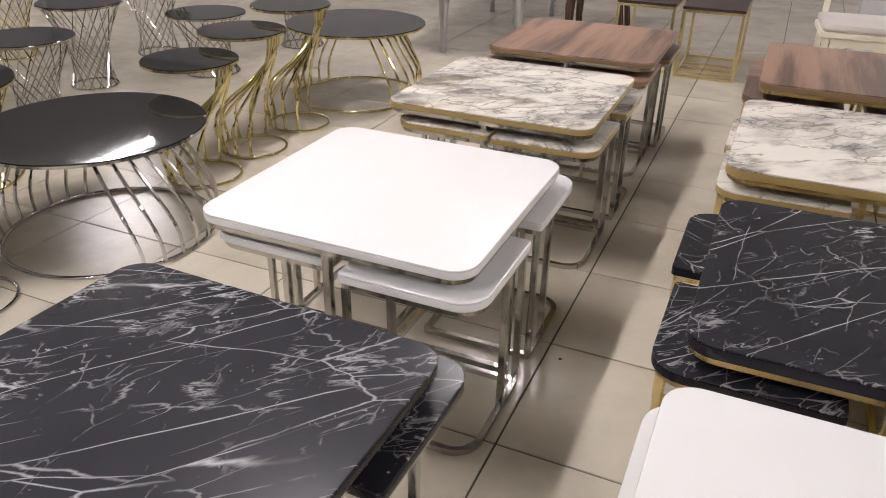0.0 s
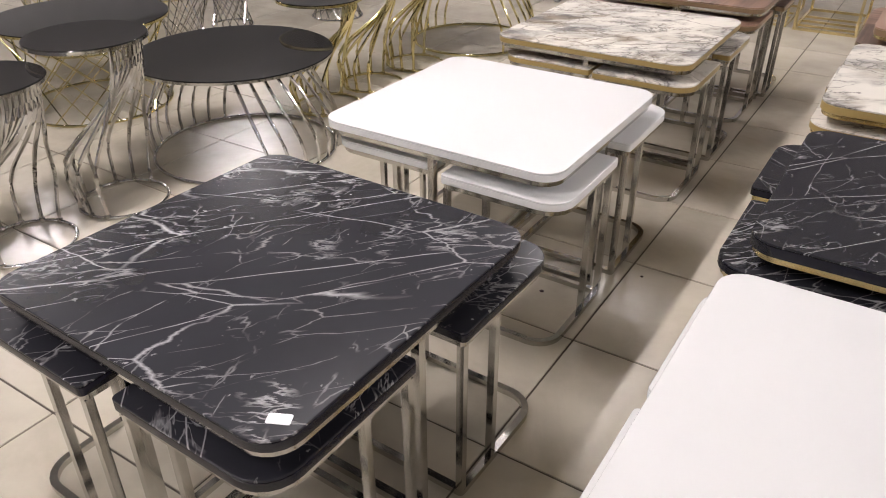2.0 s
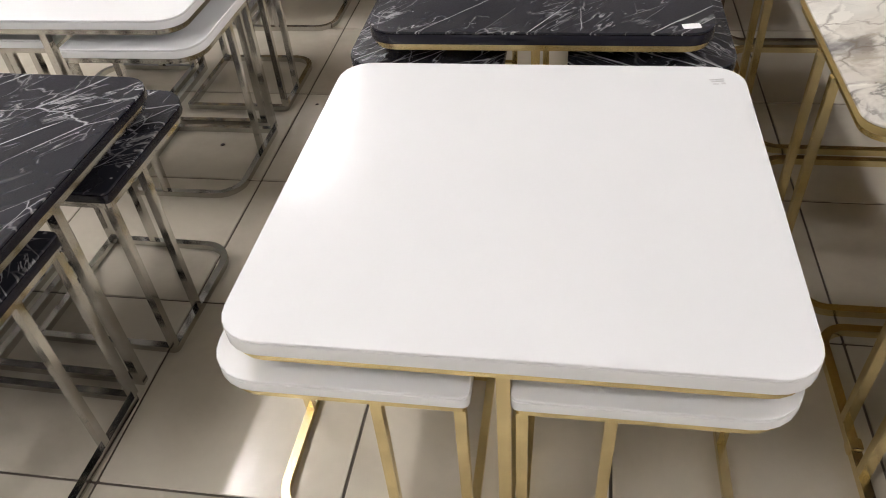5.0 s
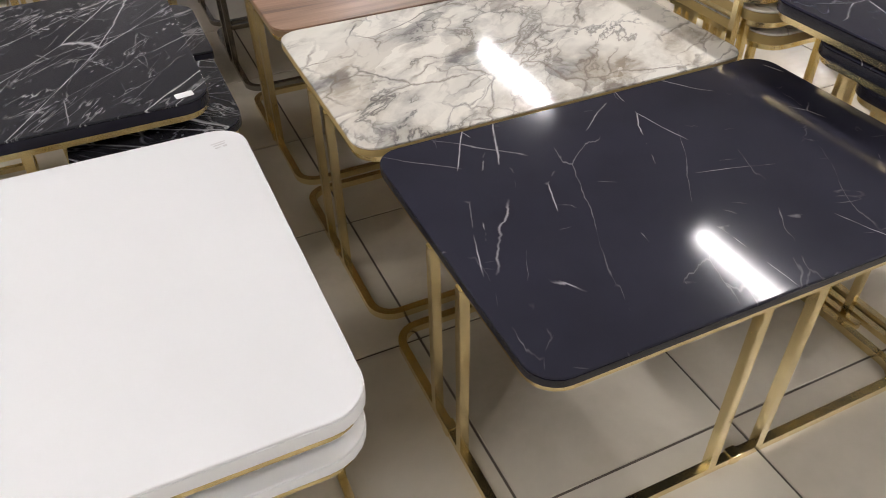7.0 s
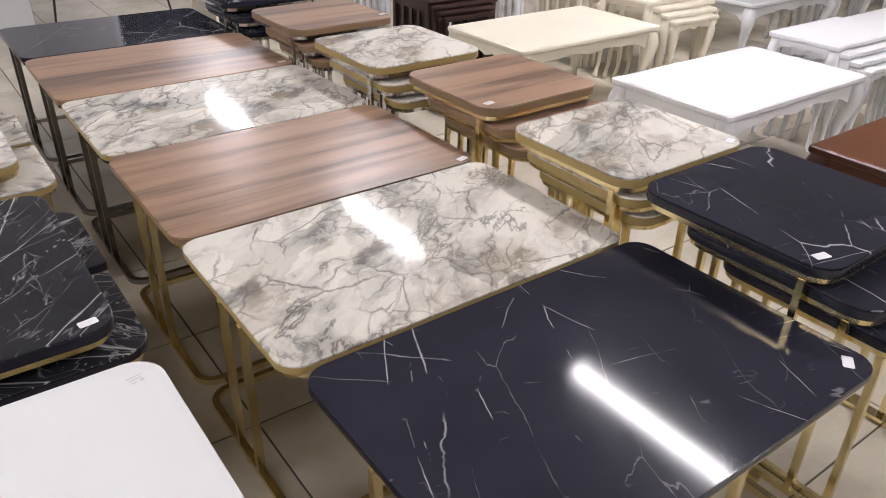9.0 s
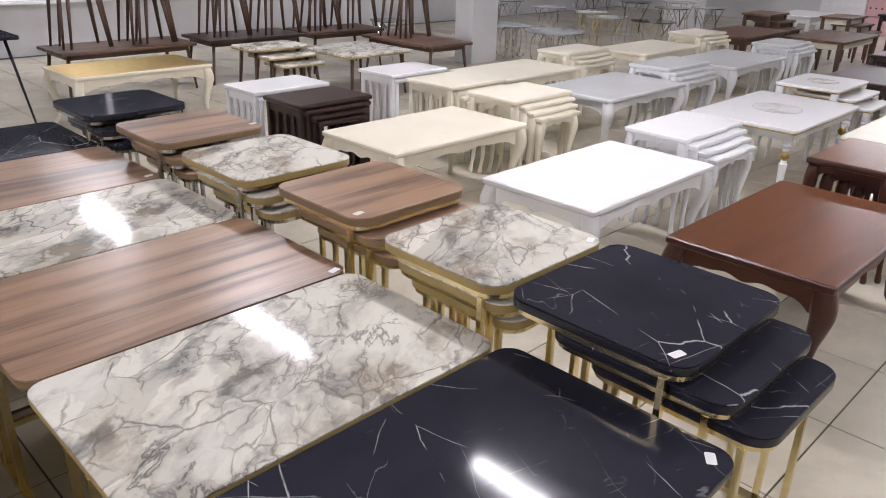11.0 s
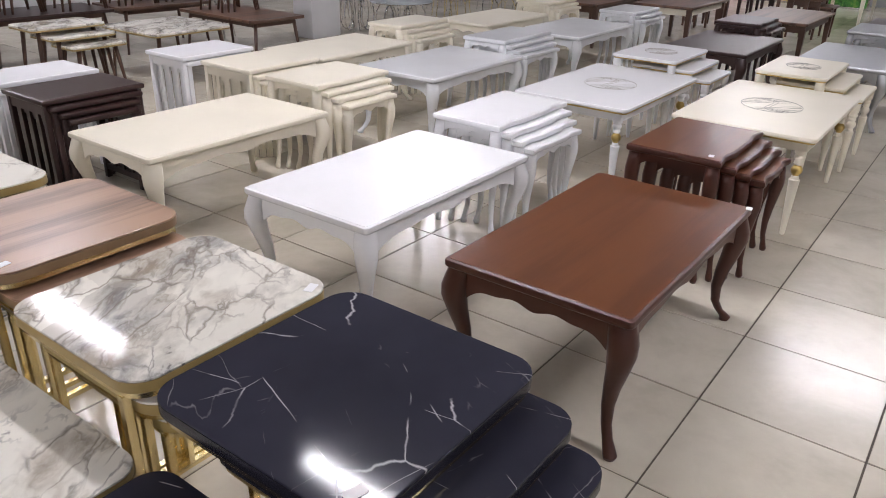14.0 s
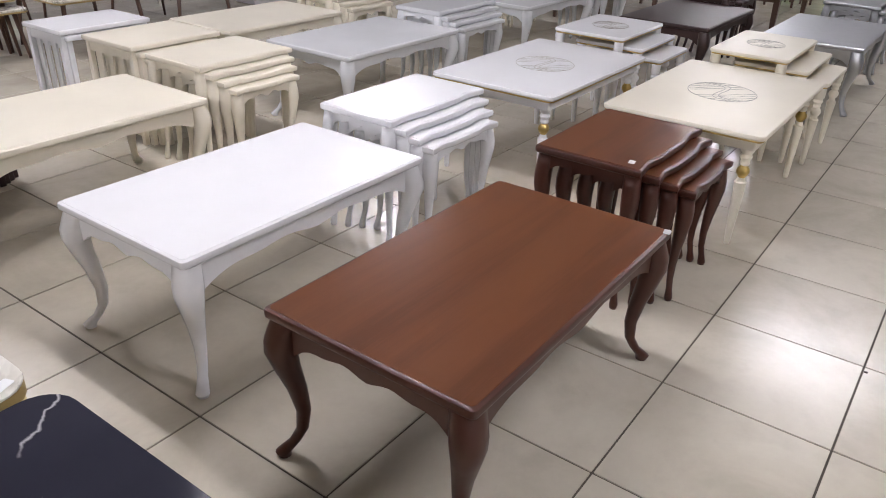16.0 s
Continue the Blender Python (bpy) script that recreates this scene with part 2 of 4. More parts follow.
def tile_material():
    m, nt, b = mat("cream_ceramic_tile")
    v = coords(nt)
    cloud = noise_tex(nt, v, 2.2, 5.0, 0.6, 0.4)
    speck = noise_tex(nt, v, 45.0, 3.0)
    f = calc(nt, "ADD", calc(nt, "MULTIPLY", cloud, 0.94), calc(nt, "MULTIPLY", speck, 0.06))
    col = ramp(nt, f, [(0.33, (0.47, 0.428, 0.345)), (0.5, (0.56, 0.513, 0.42)), (0.68, (0.62, 0.572, 0.475))])
    grime = calc(nt, "MULTIPLY", gate(nt, v, 5.0, 0.55, 0.8, 6.0), 0.35)
    nt.links.new(blend(nt, grime, col, (0.36, 0.32, 0.26)), b.inputs["Base Color"])
    nt.links.new(calc(nt, "ADD", calc(nt, "MULTIPLY", cloud, 0.10), 0.17), b.inputs["Roughness"])
    bump(nt, b, cloud, 0.02, 0.002)
    return m


TILE = tile_material()
GROUT = painted("dark_grout", (0.085, 0.070, 0.055), 0.85, 0.25)


def glow(name, colour, strength):
    m, nt, b = mat(name)
    b.inputs["Emission Color"].default_value = (*colour, 1)
    b.inputs["Emission Strength"].default_value = strength
    return m


TUBE = glow("lit_diffuser", (0.985, 0.945, 0.97), LAMP)


def clear_glass(name):
    m, nt, b = mat(name)
    b.inputs["Transmission Weight"].default_value = 1.0
    b.inputs["Roughness"].default_value = 0.02
    b.inputs["Base Color"].default_value = (0.93, 0.97, 0.96, 1)
    return m


GLASS = clear_glass("window_glass")


# ---------- mesh helpers ----------
def part(name, bm, material, parent, label=""):
    me = bpy.data.meshes.new(name)
    bmesh.ops.recalc_face_normals(bm, faces=bm.faces)
    bm.to_mesh(me)
    bm.free()
    me.materials.append(material)
    ob = new(name, me)
    ob.parent = parent
    if label:
        ob["label"] = label
    return ob


def thing(name, label, category, group="", kind=""):
    return tagged(new(name), label, category, group, kind)


def smooth(bm, limit=40):
    bm.normal_update()
    for f in bm.faces:
        f.smooth = True
    for e in bm.edges:
        if len(e.link_faces) == 2 and e.calc_face_angle(0) > radians(limit):
            e.smooth = False


def rounded(w, d, radii, seg=6):
    """Outline of a rectangle w by d round the origin; radii for the corners ++, -+, --, +-."""
    pts = []
    for k, (sx, sy) in enumerate(((1, 1), (-1, 1), (-1, -1), (1, -1))):
        r = max(radii[k], 0.0008)
        cx, cy = sx * (w / 2 - r), sy * (d / 2 - r)
        for i in range(seg + 1):
            a = radians(90 * k + 90 * i / seg)
            pts.append((cx + r * math.cos(a), cy + r * math.sin(a)))
    return pts


def loft(rings, close=True):
    """Joins rings of the same count of points; closes both ends."""
    bm = bmesh.new()
    rows = [[bm.verts.new(p) for p in ring] for ring in rings]
    n = len(rows[0])
    for a, b in zip(rows, rows[1:]):
        for i in range(n):
            bm.faces.new((a[i], a[(i + 1) % n], b[(i + 1) % n], b[i]))
    smooth(bm)
    if close:
        bm.faces.new(rows[0][::-1]).smooth = False
        bm.faces.new(rows[-1]).smooth = False
    return bm


def slab(w, d, z0, z1, r=0.02, edge=0.003, cx=0.0, cy=0.0, seg=6):
    rr = r if isinstance(r, tuple) else (r, r, r, r)
    rings = []
    for z, o in ((z0, edge), (z0 + edge, 0), (z1 - edge, 0), (z1 - edge * 0.3, edge * 0.3), (z1, edge)):
        rings.append([(cx + x, cy + y, z) for x, y in rounded(w - 2 * o, d - 2 * o, tuple(max(q - o, 0.0008) for q in rr), seg)])
    return loft(rings)


def tube(points, size, closed=False, sides=4, size2=None):
    """A bar along a line of points; four sides give a square bar."""
    size2 = size2 or size
    P = [Vector(p) for p in points]
    n = len(P)
    rings = []
    for i, p in enumerate(P):
        a = P[(i - 1) % n] if (closed or i) else p
        b = P[(i + 1) % n] if (closed or i < n - 1) else p
        t = (b - a).normalized()
        up = Vector((0, 0, 1)) if abs(t.z) < 0.95 else Vector((0, 1, 0))
        side = t.cross(up).normalized()
        up = side.cross(t).normalized()
        stretch = 1.0
        if (closed or 0 < i < n - 1):
            c = (p - a).normalized().dot((b - p).normalized())
            stretch = 1 / max(0.6, math.sqrt(max(0.0, (1 + c) / 2)))
        ring = []
        for k in range(sides):
            q = 2 * math.pi * (k + 0.5) / sides
            f = 1 / math.cos(math.pi / sides) if sides == 4 else 1.0
            ring.append(p + side * (math.cos(q) * f * size / 2 * stretch) + up * (math.sin(q) * f * size2 / 2))
        rings.append(ring)
    bm = bmesh.new()
    rows = [[bm.verts.new(q) for q in ring] for ring in rings]
    for i in range(n if closed else n - 1):
        a, b = rows[i], rows[(i + 1) % n]
        for k in range(sides):
            bm.faces.new((a[k], a[(k + 1) % sides], b[(k + 1) % sides], b[k]))
    if not closed:
        bm.faces.new(rows[0][::-1])
        bm.faces.new(rows[-1])
    smooth(bm, 50)
    return bm


def lathe(profile, seg=16, cx=0.0, cy=0.0):
    return loft([[(cx + r * math.cos(2 * math.pi * k / seg), cy + r * math.sin(2 * math.pi * k / seg), z) for k in range(seg)] for z, r in profile])


def band(w, d, z0, z1, r, thick=0.012, cx=0.0, cy=0.0):
    """A flat metal frame under a top: a loop with rounded corners."""
    rr = r if isinstance(r, tuple) else (r, r, r, r)
    out = rounded(w, d, rr, 6)
    inn = rounded(w - 2 * thick, d - 2 * thick, tuple(max(q - thick, 0.0008) for q in rr), 6)
    bm = bmesh.new()
    rows = []
    for pts, z in ((out, z0), (out, z1), (inn, z1), (inn, z0)):
        rows.append([bm.verts.new((cx + x, cy + y, z)) for x, y in pts])
    n = len(out)
    for a, b in zip(rows, rows[1:] + rows[:1]):
        for i in range(n):
            bm.faces.new((a[i], a[(i + 1) % n], b[(i + 1) % n], b[i]))
    smooth(bm)
    return bm


def merged(*bms):
    me = bpy.data.meshes.new("scratch")
    out = bmesh.new()
    for b in bms:
        b.to_mesh(me)
        out.from_mesh(me)
        b.free()
    bpy.data.meshes.remove(me)
    return out


def label_card(x, y, z, w, d, turn, on):
    """A small price card lying on a top."""
    bm = slab(w, d, 0, 0.0012, 0.004, 0.0004)
    ob = part("price_label", bm, PAPER, None)
    ob.matrix_basis = pose(x, y, z, 0, 0, turn)
    return tagged(ob, "small white paper price label lying on " + on, "label", "price labels")

# ---------- the hall ----------
X0, X1, Y0, Y1 = -12.0, 17.0, -5.0, 8.6


def box(x0, x1, y0, y1, z0, z1):
    bm = bmesh.new()
    v = [bm.verts.new((x, y, z)) for z in (z0, z1) for x, y in ((x0, y0), (x1, y0), (x1, y1), (x0, y1))]
    for q in ((0, 3, 2, 1), (4, 5, 6, 7), (0, 1, 5, 4), (1, 2, 6, 5), (2, 3, 7, 6), (3, 0, 4, 7)):
        bm.faces.new([v[i] for i in q])
    return bm


def wall(name, bms, label):
    return tagged(part(name, merged(*bms), WALL, None), label, "wall", kind="structure")


WX0, WX1, WXM, WZ0, WZ1 = 3.3, 6.56, 4.90, 0.645, 2.3
wall("wall_north", [box(X0, WX0, Y1, Y1 + 0.2, 0, CEIL), box(WX1, X1, Y1, Y1 + 0.2, 0, CEIL),
                    box(WX0, WX1, Y1, Y1 + 0.2, 0, WZ0), box(WX0, WX1, Y1, Y1 + 0.2, WZ1, CEIL)], "plain white painted wall with a window opening")
wall("wall_south", [box(X0, X1, Y0 - 0.2, Y0, 0, CEIL)], "plain white painted wall")
wall("wall_west", [box(X0 - 0.2, X0, Y0, Y1, 0, CEIL)], "plain white painted wall")
wall("wall_east", [box(X1, X1 + 0.2, Y0, Y1, 0, CEIL)], "plain white painted wall")
tagged(part("ceiling", box(X0, X1, Y0, Y1, CEIL, CEIL + 0.2), CEILING, None), "plain ceiling, greyed to cut bounced light, with strip lamps", "ceiling", kind="structure")
tagged(part("column", slab(0.46, 0.30, 0, CEIL, 0.01, 0.004, 8.22, 5.05), WALL, None), "square white painted column in the hall", "column", kind="structure")
tagged(part("column", slab(0.5, 0.5, 0, CEIL, 0.01, 0.004, 13.4, 5.0), WALL, None), "square white painted column in the hall", "column", kind="structure")

window = thing("window_1", "white framed window with a stone sill", "window", kind="structure")
part("window_frame", merged(box(WX0, WX1, Y1 + 0.02, Y1 + 0.08, WZ0, WZ0 + 0.06), box(WX0, WX1, Y1 + 0.02, Y1 + 0.08, WZ1 - 0.06, WZ1),
                            box(WX0, WX0 + 0.06, Y1 + 0.02, Y1 + 0.08, WZ0 + 0.06, WZ1 - 0.06), box(WX1 - 0.06, WX1, Y1 + 0.02, Y1 + 0.08, WZ0 + 0.06, WZ1 - 0.06),
                            box(WXM, WXM + 0.07, Y1 + 0.02, Y1 + 0.08, WZ0 + 0.06, WZ1 - 0.06)), PAINT_WHITE, window)
part("window_sill", slab(WX1 - WX0 + 0.1, 0.18, WZ0 - 0.035, WZ0 - 0.002, 0.004, 0.004, (WX0 + WX1) / 2, Y1 - 0.05), PAINT_WHITE, window)
for px0, px1 in ((WX0 + 0.06, WXM), (WXM + 0.07, WX1 - 0.06)):
    part("pane", box(px0, px1, Y1 + 0.045, Y1 + 0.051, WZ0 + 0.06, WZ1 - 0.06), GLASS, window)

# strip lamps on the ceiling
# Lamps below y -2 are unseen: rows continued, shifted to brighten the near floor.
LAMPS = [(4.35, 0.68), (4.35, 4.03), (4.35, 7.85), (4.35, -2.5), (-1.2, 3.5), (-1.2, 0.2), (-1.2, -2.6), (9.8, -1.0), (9.8, 4.6),
         # (-6.9, 1.6) and (15.2, 1.8) are unseen, added to light the hall's ends.
         (-6.9, 5.0), (-6.9, 1.6), (15.2, 1.8)]


def strip_lamp(x, y):
    lamp = thing("ceiling_lamp", "white strip ceiling lamp, switched on", "lamp", "strip lamps on the ceiling")
    part("housing", slab(0.20, 1.36, CEIL - 0.05, CEIL - 0.002, 0.006, 0.004), PAINT_WHITE, lamp)
    part("diffuser", slab(0.085, 1.30, CEIL - 0.075, CEIL - 0.052, 0.03, 0.004), TUBE, lamp)
    lamp.matrix_basis = pose(x, y, 0)
    return lamp


first_lamp = strip_lamp(*LAMPS[0])
for lx, ly in LAMPS[1:]:
    copy_thing(first_lamp, pose(lx, ly, 0))


# ---------- tables on metal frames ----------
def edge_and_top(t, w, d, z, r, top, edge, metal_mat, label="", thick=0.028):
    """A laminate board with an edge band, on a flat metal loop."""
    part("tabletop", slab(w, d, z - 0.006, z, r, 0.002), top, t, label)
    part("edge_band", slab(w, d, z - thick, z - 0.0062, r, 0.0012), edge, t)
    part("frame_rail", band(w - 0.012, d - 0.012, z - thick - 0.016, z - thick - 0.0004, r, 0.018), metal_mat, t)


def leg_bar(x, y, z0, z1, size=0.018):
    return tube([(x, y, z0), (x, y, z1)], size)


def big_square(name_label, w, d, z, top, edge, metal_mat, r=0.065):
    t = thing("coffee_table", name_label, "table", "square coffee tables with nested stools")
    edge_and_top(t, w, d, z, r, top, edge, metal_mat, thick=0.025 if metal_mat is SATIN else 0.031)
    for x, y in ((w / 2 - 0.025, 0), (-w / 2 + 0.025, 0), (0, d / 2 - 0.025), (0, -d / 2 + 0.025)):
        part("leg", leg_bar(x, y, 0.020, z - (0.0412 if metal_mat is SATIN else 0.0472), 0.020), metal_mat, t)
    part("base_bar", tube([(-w / 2 + 0.015, 0, 0.0105), (w / 2 - 0.015, 0, 0.0105)], 0.019), metal_mat, t)
    part("base_bar", merged(tube([(0, -d / 2 + 0.015, 0.0105), (0, -0.0098, 0.0105)], 0.019), tube([(0, 0.0098, 0.0105), (0, d / 2 - 0.015, 0.0105)], 0.019)), metal_mat, t)
    return t


def quarter_stool(label, s, z, top, edge, metal_mat):
    """A small square table with one well rounded corner at +x +y."""
    t = thing("side_table", label, "table", "small tables tucked under the square ones")
    r = (0.075, 0.012, 0.012, 0.012)
    edge_and_top(t, s, s, z, r, top, edge, metal_mat, thick=0.025)
    h = s / 2 - 0.016
    zt = z - 0.0412
    for x, y in ((h, -h), (h, -h + 0.125), (-h, h), (-h + 0.125, h)):
        part("leg", leg_bar(x, y, 0.020, zt, 0.017), metal_mat, t)
    out = rounded(2 * h, 2 * h, (0.07, 0.004, 0.004, 0.004), 6)
    part("base_loop", tube([(x, y, 0.0105) for x, y in out], 0.017, True), metal_mat, t)
    return t


def square_group(cx, cy, w, d, z, top, edge, metal_mat, words, pulls, turn=0.0):
    metal_word = "chrome" if metal_mat is SATIN else "gold"
    t = big_square(f"square coffee table, {words} top, {metal_word} metal legs", w, d, z, top, edge, metal_mat)
    t.matrix_basis = pose(cx, cy, 0, 0, 0, turn)
    s = max(w, d) / 2 - 0.014
    base = None
    for k, (ox, oy) in enumerate(pulls):
        sx, sy = ((1, 1), (-1, 1), (-1, -1), (1, -1))[k]
        m = pose(cx, cy, 0, 0, 0, turn) @ pose(sx * (s / 2 + 0.004 + ox), sy * (s / 2 + 0.004 + oy), 0, 0, 0, 90 * k)
        if base is None:
            base = quarter_stool(f"small side table, {words} top, {metal_word} legs, tucked underneath", s, z - (0.070 if metal_mat is SATIN else 0.082), top, edge, metal_mat)
            base.matrix_basis = m
        else:
            copy_thing(base, m)


square_group(-0.39, -0.742, 0.79, 0.785, 0.54, BLACK_DENSE, BLACK_EDGE, SATIN, "black veined marble-look", ((0.04, 0.075), (0.03, 0.02), (0.048, 0.044), (0.010, 0.028)), -1.5)
square_group(-0.445, 0.295, 0.775, 0.765, 0.54, WHITE, WHITE, SATIN, "plain white laminate", ((0.04, 0.075), (0.02, 0.0), (0.0, -0.03), (0.045, 0.02)))
square_group(-0.45, 1.38, 0.79, 0.78, 0.54, MARBLE, GOLD_EDGE, SATIN, "white marble-look", ((0.045, 0.075), (0.02, 0.0), (-0.03, 0.01), (0.04, 0.03)))
square_group(-0.43, 2.40, 0.80, 0.80, 0.54, WOOD_Y, WOOD_EDGE, SATIN, "walnut-look", ((0.03, 0.03), (0.04, 0.0), (0.04, 0.02), (0.0, 0.06)))
square_group(0.815, -0.644, 0.822, 0.798, 0.52, WHITE, WHITE, GOLD, "plain white laminate", ((0.0, -0.02), (0.040, 0.040), (0.042, 0.004), (0.007, 0.000)))
square_group(0.805, 0.285, 0.79, 0.77, 0.52, BLACK_DENSE, BLACK_EDGE, GOLD, "black veined marble-look", ((0.08, 0.03), (0.09, 0.06), (0.07, 0.005), (0.07, 0.005)))
square_group(0.79, 1.32, 0.80, 0.82, 0.52, MARBLE, GOLD_EDGE, GOLD, "white marble-look", ((0.09, 0.0), (0.03, 0.02), (0.02, 0.0), (0.09, 0.03)))
square_group(0.82, 2.42, 0.80, 0.85, 0.52, WOOD_Y, WOOD_EDGE, GOLD, "walnut-look", ((0.03, 0.0), (0.05, 0.0), (0.045, -0.03), (0.03, 0.0)))


def loop_table(words, cx, cy, w, d, z, top, edge, metal_mat):
    metal_word = "shade-darkened steel" if metal_mat is SHADED_STEEL else "gold"
    t = thing("coffee_table", f"long coffee table, {words} top, {metal_word} bar legs", "table", "row of long coffee tables")
    edge_and_top(t, w, d, z, 0.055, top, edge, metal_mat, thick=0.022)
    hx, hy = w / 2 - 0.012, d / 2 - 0.022
    for s in (1, -1):
        for o in (0.060, -0.060):
            part("leg", leg_bar(s * hx, o, 0.020, z - 0.038, 0.019), metal_mat, t)
            part("leg", leg_bar(o, s * hy, 0.020, z - 0.038, 0.019), metal_mat, t)
    part("base_loop", tube([(x, y, 0.0105) for x, y in rounded(2 * hx, 2 * hy, (0.055,) * 4, 6)], 0.019, True), metal_mat, t)
    for x, y in ((hx, 0.0), (-hx, 0.0), (0.0, hy), (0.0, -hy)):
        part("joint_clip", slab(0.026, 0.026, 0.0012, 0.026, 0.004, 0.002, x, y), metal_mat, t)
    t.matrix_basis = pose(cx, cy, 0)
    return t


for words, y0, y1, top, edge, mm in (("black thin-veined marble-look", -1.10, -0.447, BLACK_THIN, BLACK_EDGE, GOLD), ("white marble-look", -0.432, 0.197, MARBLE, GOLD_EDGE, GOLD),
                                     ("walnut-look", 0.205, 0.862, WOOD_X, WOOD_EDGE, GOLD), ("white marble-look", 0.870, 1.502, MARBLE, GOLD_EDGE, SHADED_STEEL),
                                     ("walnut-look", 1.512, 2.185, WOOD_X, WOOD_EDGE, SHADED_STEEL), ("black thin-veined marble-look", 2.195, 2.85, BLACK_THIN, BLACK_EDGE, SHADED_STEEL)):
    loop_table(words, 1.934 if y0 < -1 else 1.914, (y0 + y1) / 2, 0.99, y1 - y0, 0.503, top, edge, mm)


def nest_table(words, w, d, z, top, edge, metal_mat, r):
    metal_word = "chrome" if metal_mat is CHROME else "gold"
    t = thing("nesting_table", f"small nesting table with {words} top and {metal_word} bar legs", "table", "nests of three metal-legged tables")
    edge_and_top(t, w, d, z, r, top, edge, metal_mat, thick=0.030)
    h = w / 2 - 0.014
    for s in (1, -1):
        part("leg", leg_bar(s * h, -d / 2 + 0.06, 0.018, z - 0.046, 0.017), metal_mat, t)
        part("leg", leg_bar(s * 0.065, d / 2 - 0.02, 0.018, z - 0.046, 0.017), metal_mat, t)
    arc = [(-h, -d / 2 + 0.02, 0.0095)]
    for k in range(7):
        a = radians(180 - 90 * k / 6)
        arc.append((-h + 0.06 + 0.06 * math.cos(a), d / 2 - 0.08 + 0.06 * math.sin(a), 0.0095))
    arc += [(-x, y, z_) for x, y, z_ in reversed(arc)]
    part("base_loop", tube(arc, 0.017), metal_mat, t)
    return t


def nest_of_three(words, cx, yf, yb, z, top, edge, metal_mat, pull, w=0.53):
    d = yb - yf
    for k, (dw, out, dz) in enumerate(((0.0, 0.0, 0.0), (0.045, pull * 0.56, 0.064), (0.098, pull, 0.126))):
        t = nest_table(words, w - dw, d - 0.02 * k, z - dz, top, edge, metal_mat, 0.065)
        t.matrix_basis = pose(cx + 0.008 * k, yf - out + (d - 0.02 * k) / 2, 0)


nest_of_three("black thin-veined marble-look", 2.705, -0.945, -0.415, 0.64, BLACK_THIN, BLACK_EDGE, GOLD, 0.18, 0.54)
nest_of_three("white marble-look", 2.695, -0.39, 0.10, 0.64, MARBLE, GOLD_EDGE, GOLD, 0.015)
nest_of_three("walnut-look", 2.74, 0.245, 0.75, 0.64, WOOD_X, WOOD_EDGE, GOLD, 0.10)
nest_of_three("white marble-look", 2.675, 0.84, 1.37, 0.64, MARBLE, GOLD_EDGE, CHROME, 0.075)
nest_of_three("walnut-look", 2.68, 1.52, 2.03, 0.64, WOOD_X, WOOD_EDGE, CHROME, 0.10)
nest_of_three("black thin-veined marble-look", 2.64, 2.21, 2.73, 0.64, BLACK_THIN, BLACK_EDGE, CHROME, 0.13)


# ---------- classic tables ----------
def cabriole(h, k=1.0, toe=1.0, bow=1.6):
    """A curved leg at the origin whose knee looks towards +x +y."""
    rows = [(1.0, 0.000, 0.027), (0.93, 0.003, 0.029), (0.86, 0.006, 0.0305), (0.78, 0.007, 0.0295), (0.66, 0.003, 0.0250), (0.5, -0.004, 0.0195),
            (0.34, -0.008, 0.0150), (0.2, -0.006, 0.0124), (0.11, 0.001, 0.0120), (0.06, 0.008 * toe, 0.0145), (0.03, 0.012 * toe, 0.0160), (0.0, 0.011 * toe, 0.0135)]
    rings = []
    for f, o, r in reversed(rows):
        ring = []
        for i in range(12):
            a = 2 * math.pi * i / 12
            c, s = math.cos(a), math.sin(a)
            q = (abs(c) ** 3 + abs(s) ** 3) ** (-1 / 3)
            sq = min(1.0, max(0.0, (f - 0.55) * 2.5))
            e = r * k * (1 + (q - 1) * sq)
            ring.append((o * k * bow + e * c, o * k * bow + e * s, f * h))
        rings.append(ring)
    return loft(rings)


def scallop(length, z_top, drop, ends, thick, wave=1.0):
    """An apron board along x, its lower edge cut in curves."""
    n = 28
    lo = []
    for i in range(n + 1):
        u = abs(2 * i / n - 1)
        x = length * (i / n - 0.5)
        dip = drop + wave * (0.010 * math.cos(u * math.pi * 3.2) * (1 - u) + max(0.0, u - 0.62) ** 2 * ends * 6)
        lo.append((x, z_top - dip))
    bm = bmesh.new()
    f = [[bm.verts.new((x, y, z)) for x, z in lo] for y in (-thick / 2, thick / 2)]
    g = [[bm.verts.new((x, y, z_top)) for x, z in lo] for y in (-thick / 2, thick / 2)]
    for i in range(n):
        bm.faces.new((f[0][i], f[0][i + 1], g[0][i + 1], g[0][i]))
        bm.faces.new((f[1][i + 1], f[1][i], g[1][i], g[1][i + 1]))
        bm.faces.new((f[0][i + 1], f[0][i], f[1][i], f[1][i + 1]))
        bm.faces.new((g[0][i], g[0][i + 1], g[1][i + 1], g[1][i]))
    for i in (0, n):
        bm.faces.new((f[0][i], g[0][i], g[1][i], f[1][i]))
    return bm


def turned(bm, m):
    bmesh.ops.transform(bm, matrix=m, verts=bm.verts)
    return bm


def moulded(outline, z):
    """The ogee board under a tabletop, from a function that gives its outline for an inset."""
    rings = []
    for dz, o in ((-0.031, 0.014), (-0.029, 0.005), (-0.025, 0.001), (-0.020, 0.0), (-0.009, 0.0), (-0.005, 0.0015), (-0.0025, 0.006), (-0.0015, 0.010)):
        rings.append([(x, y, z + dz) for x, y in outline(o)])
    return loft(rings)


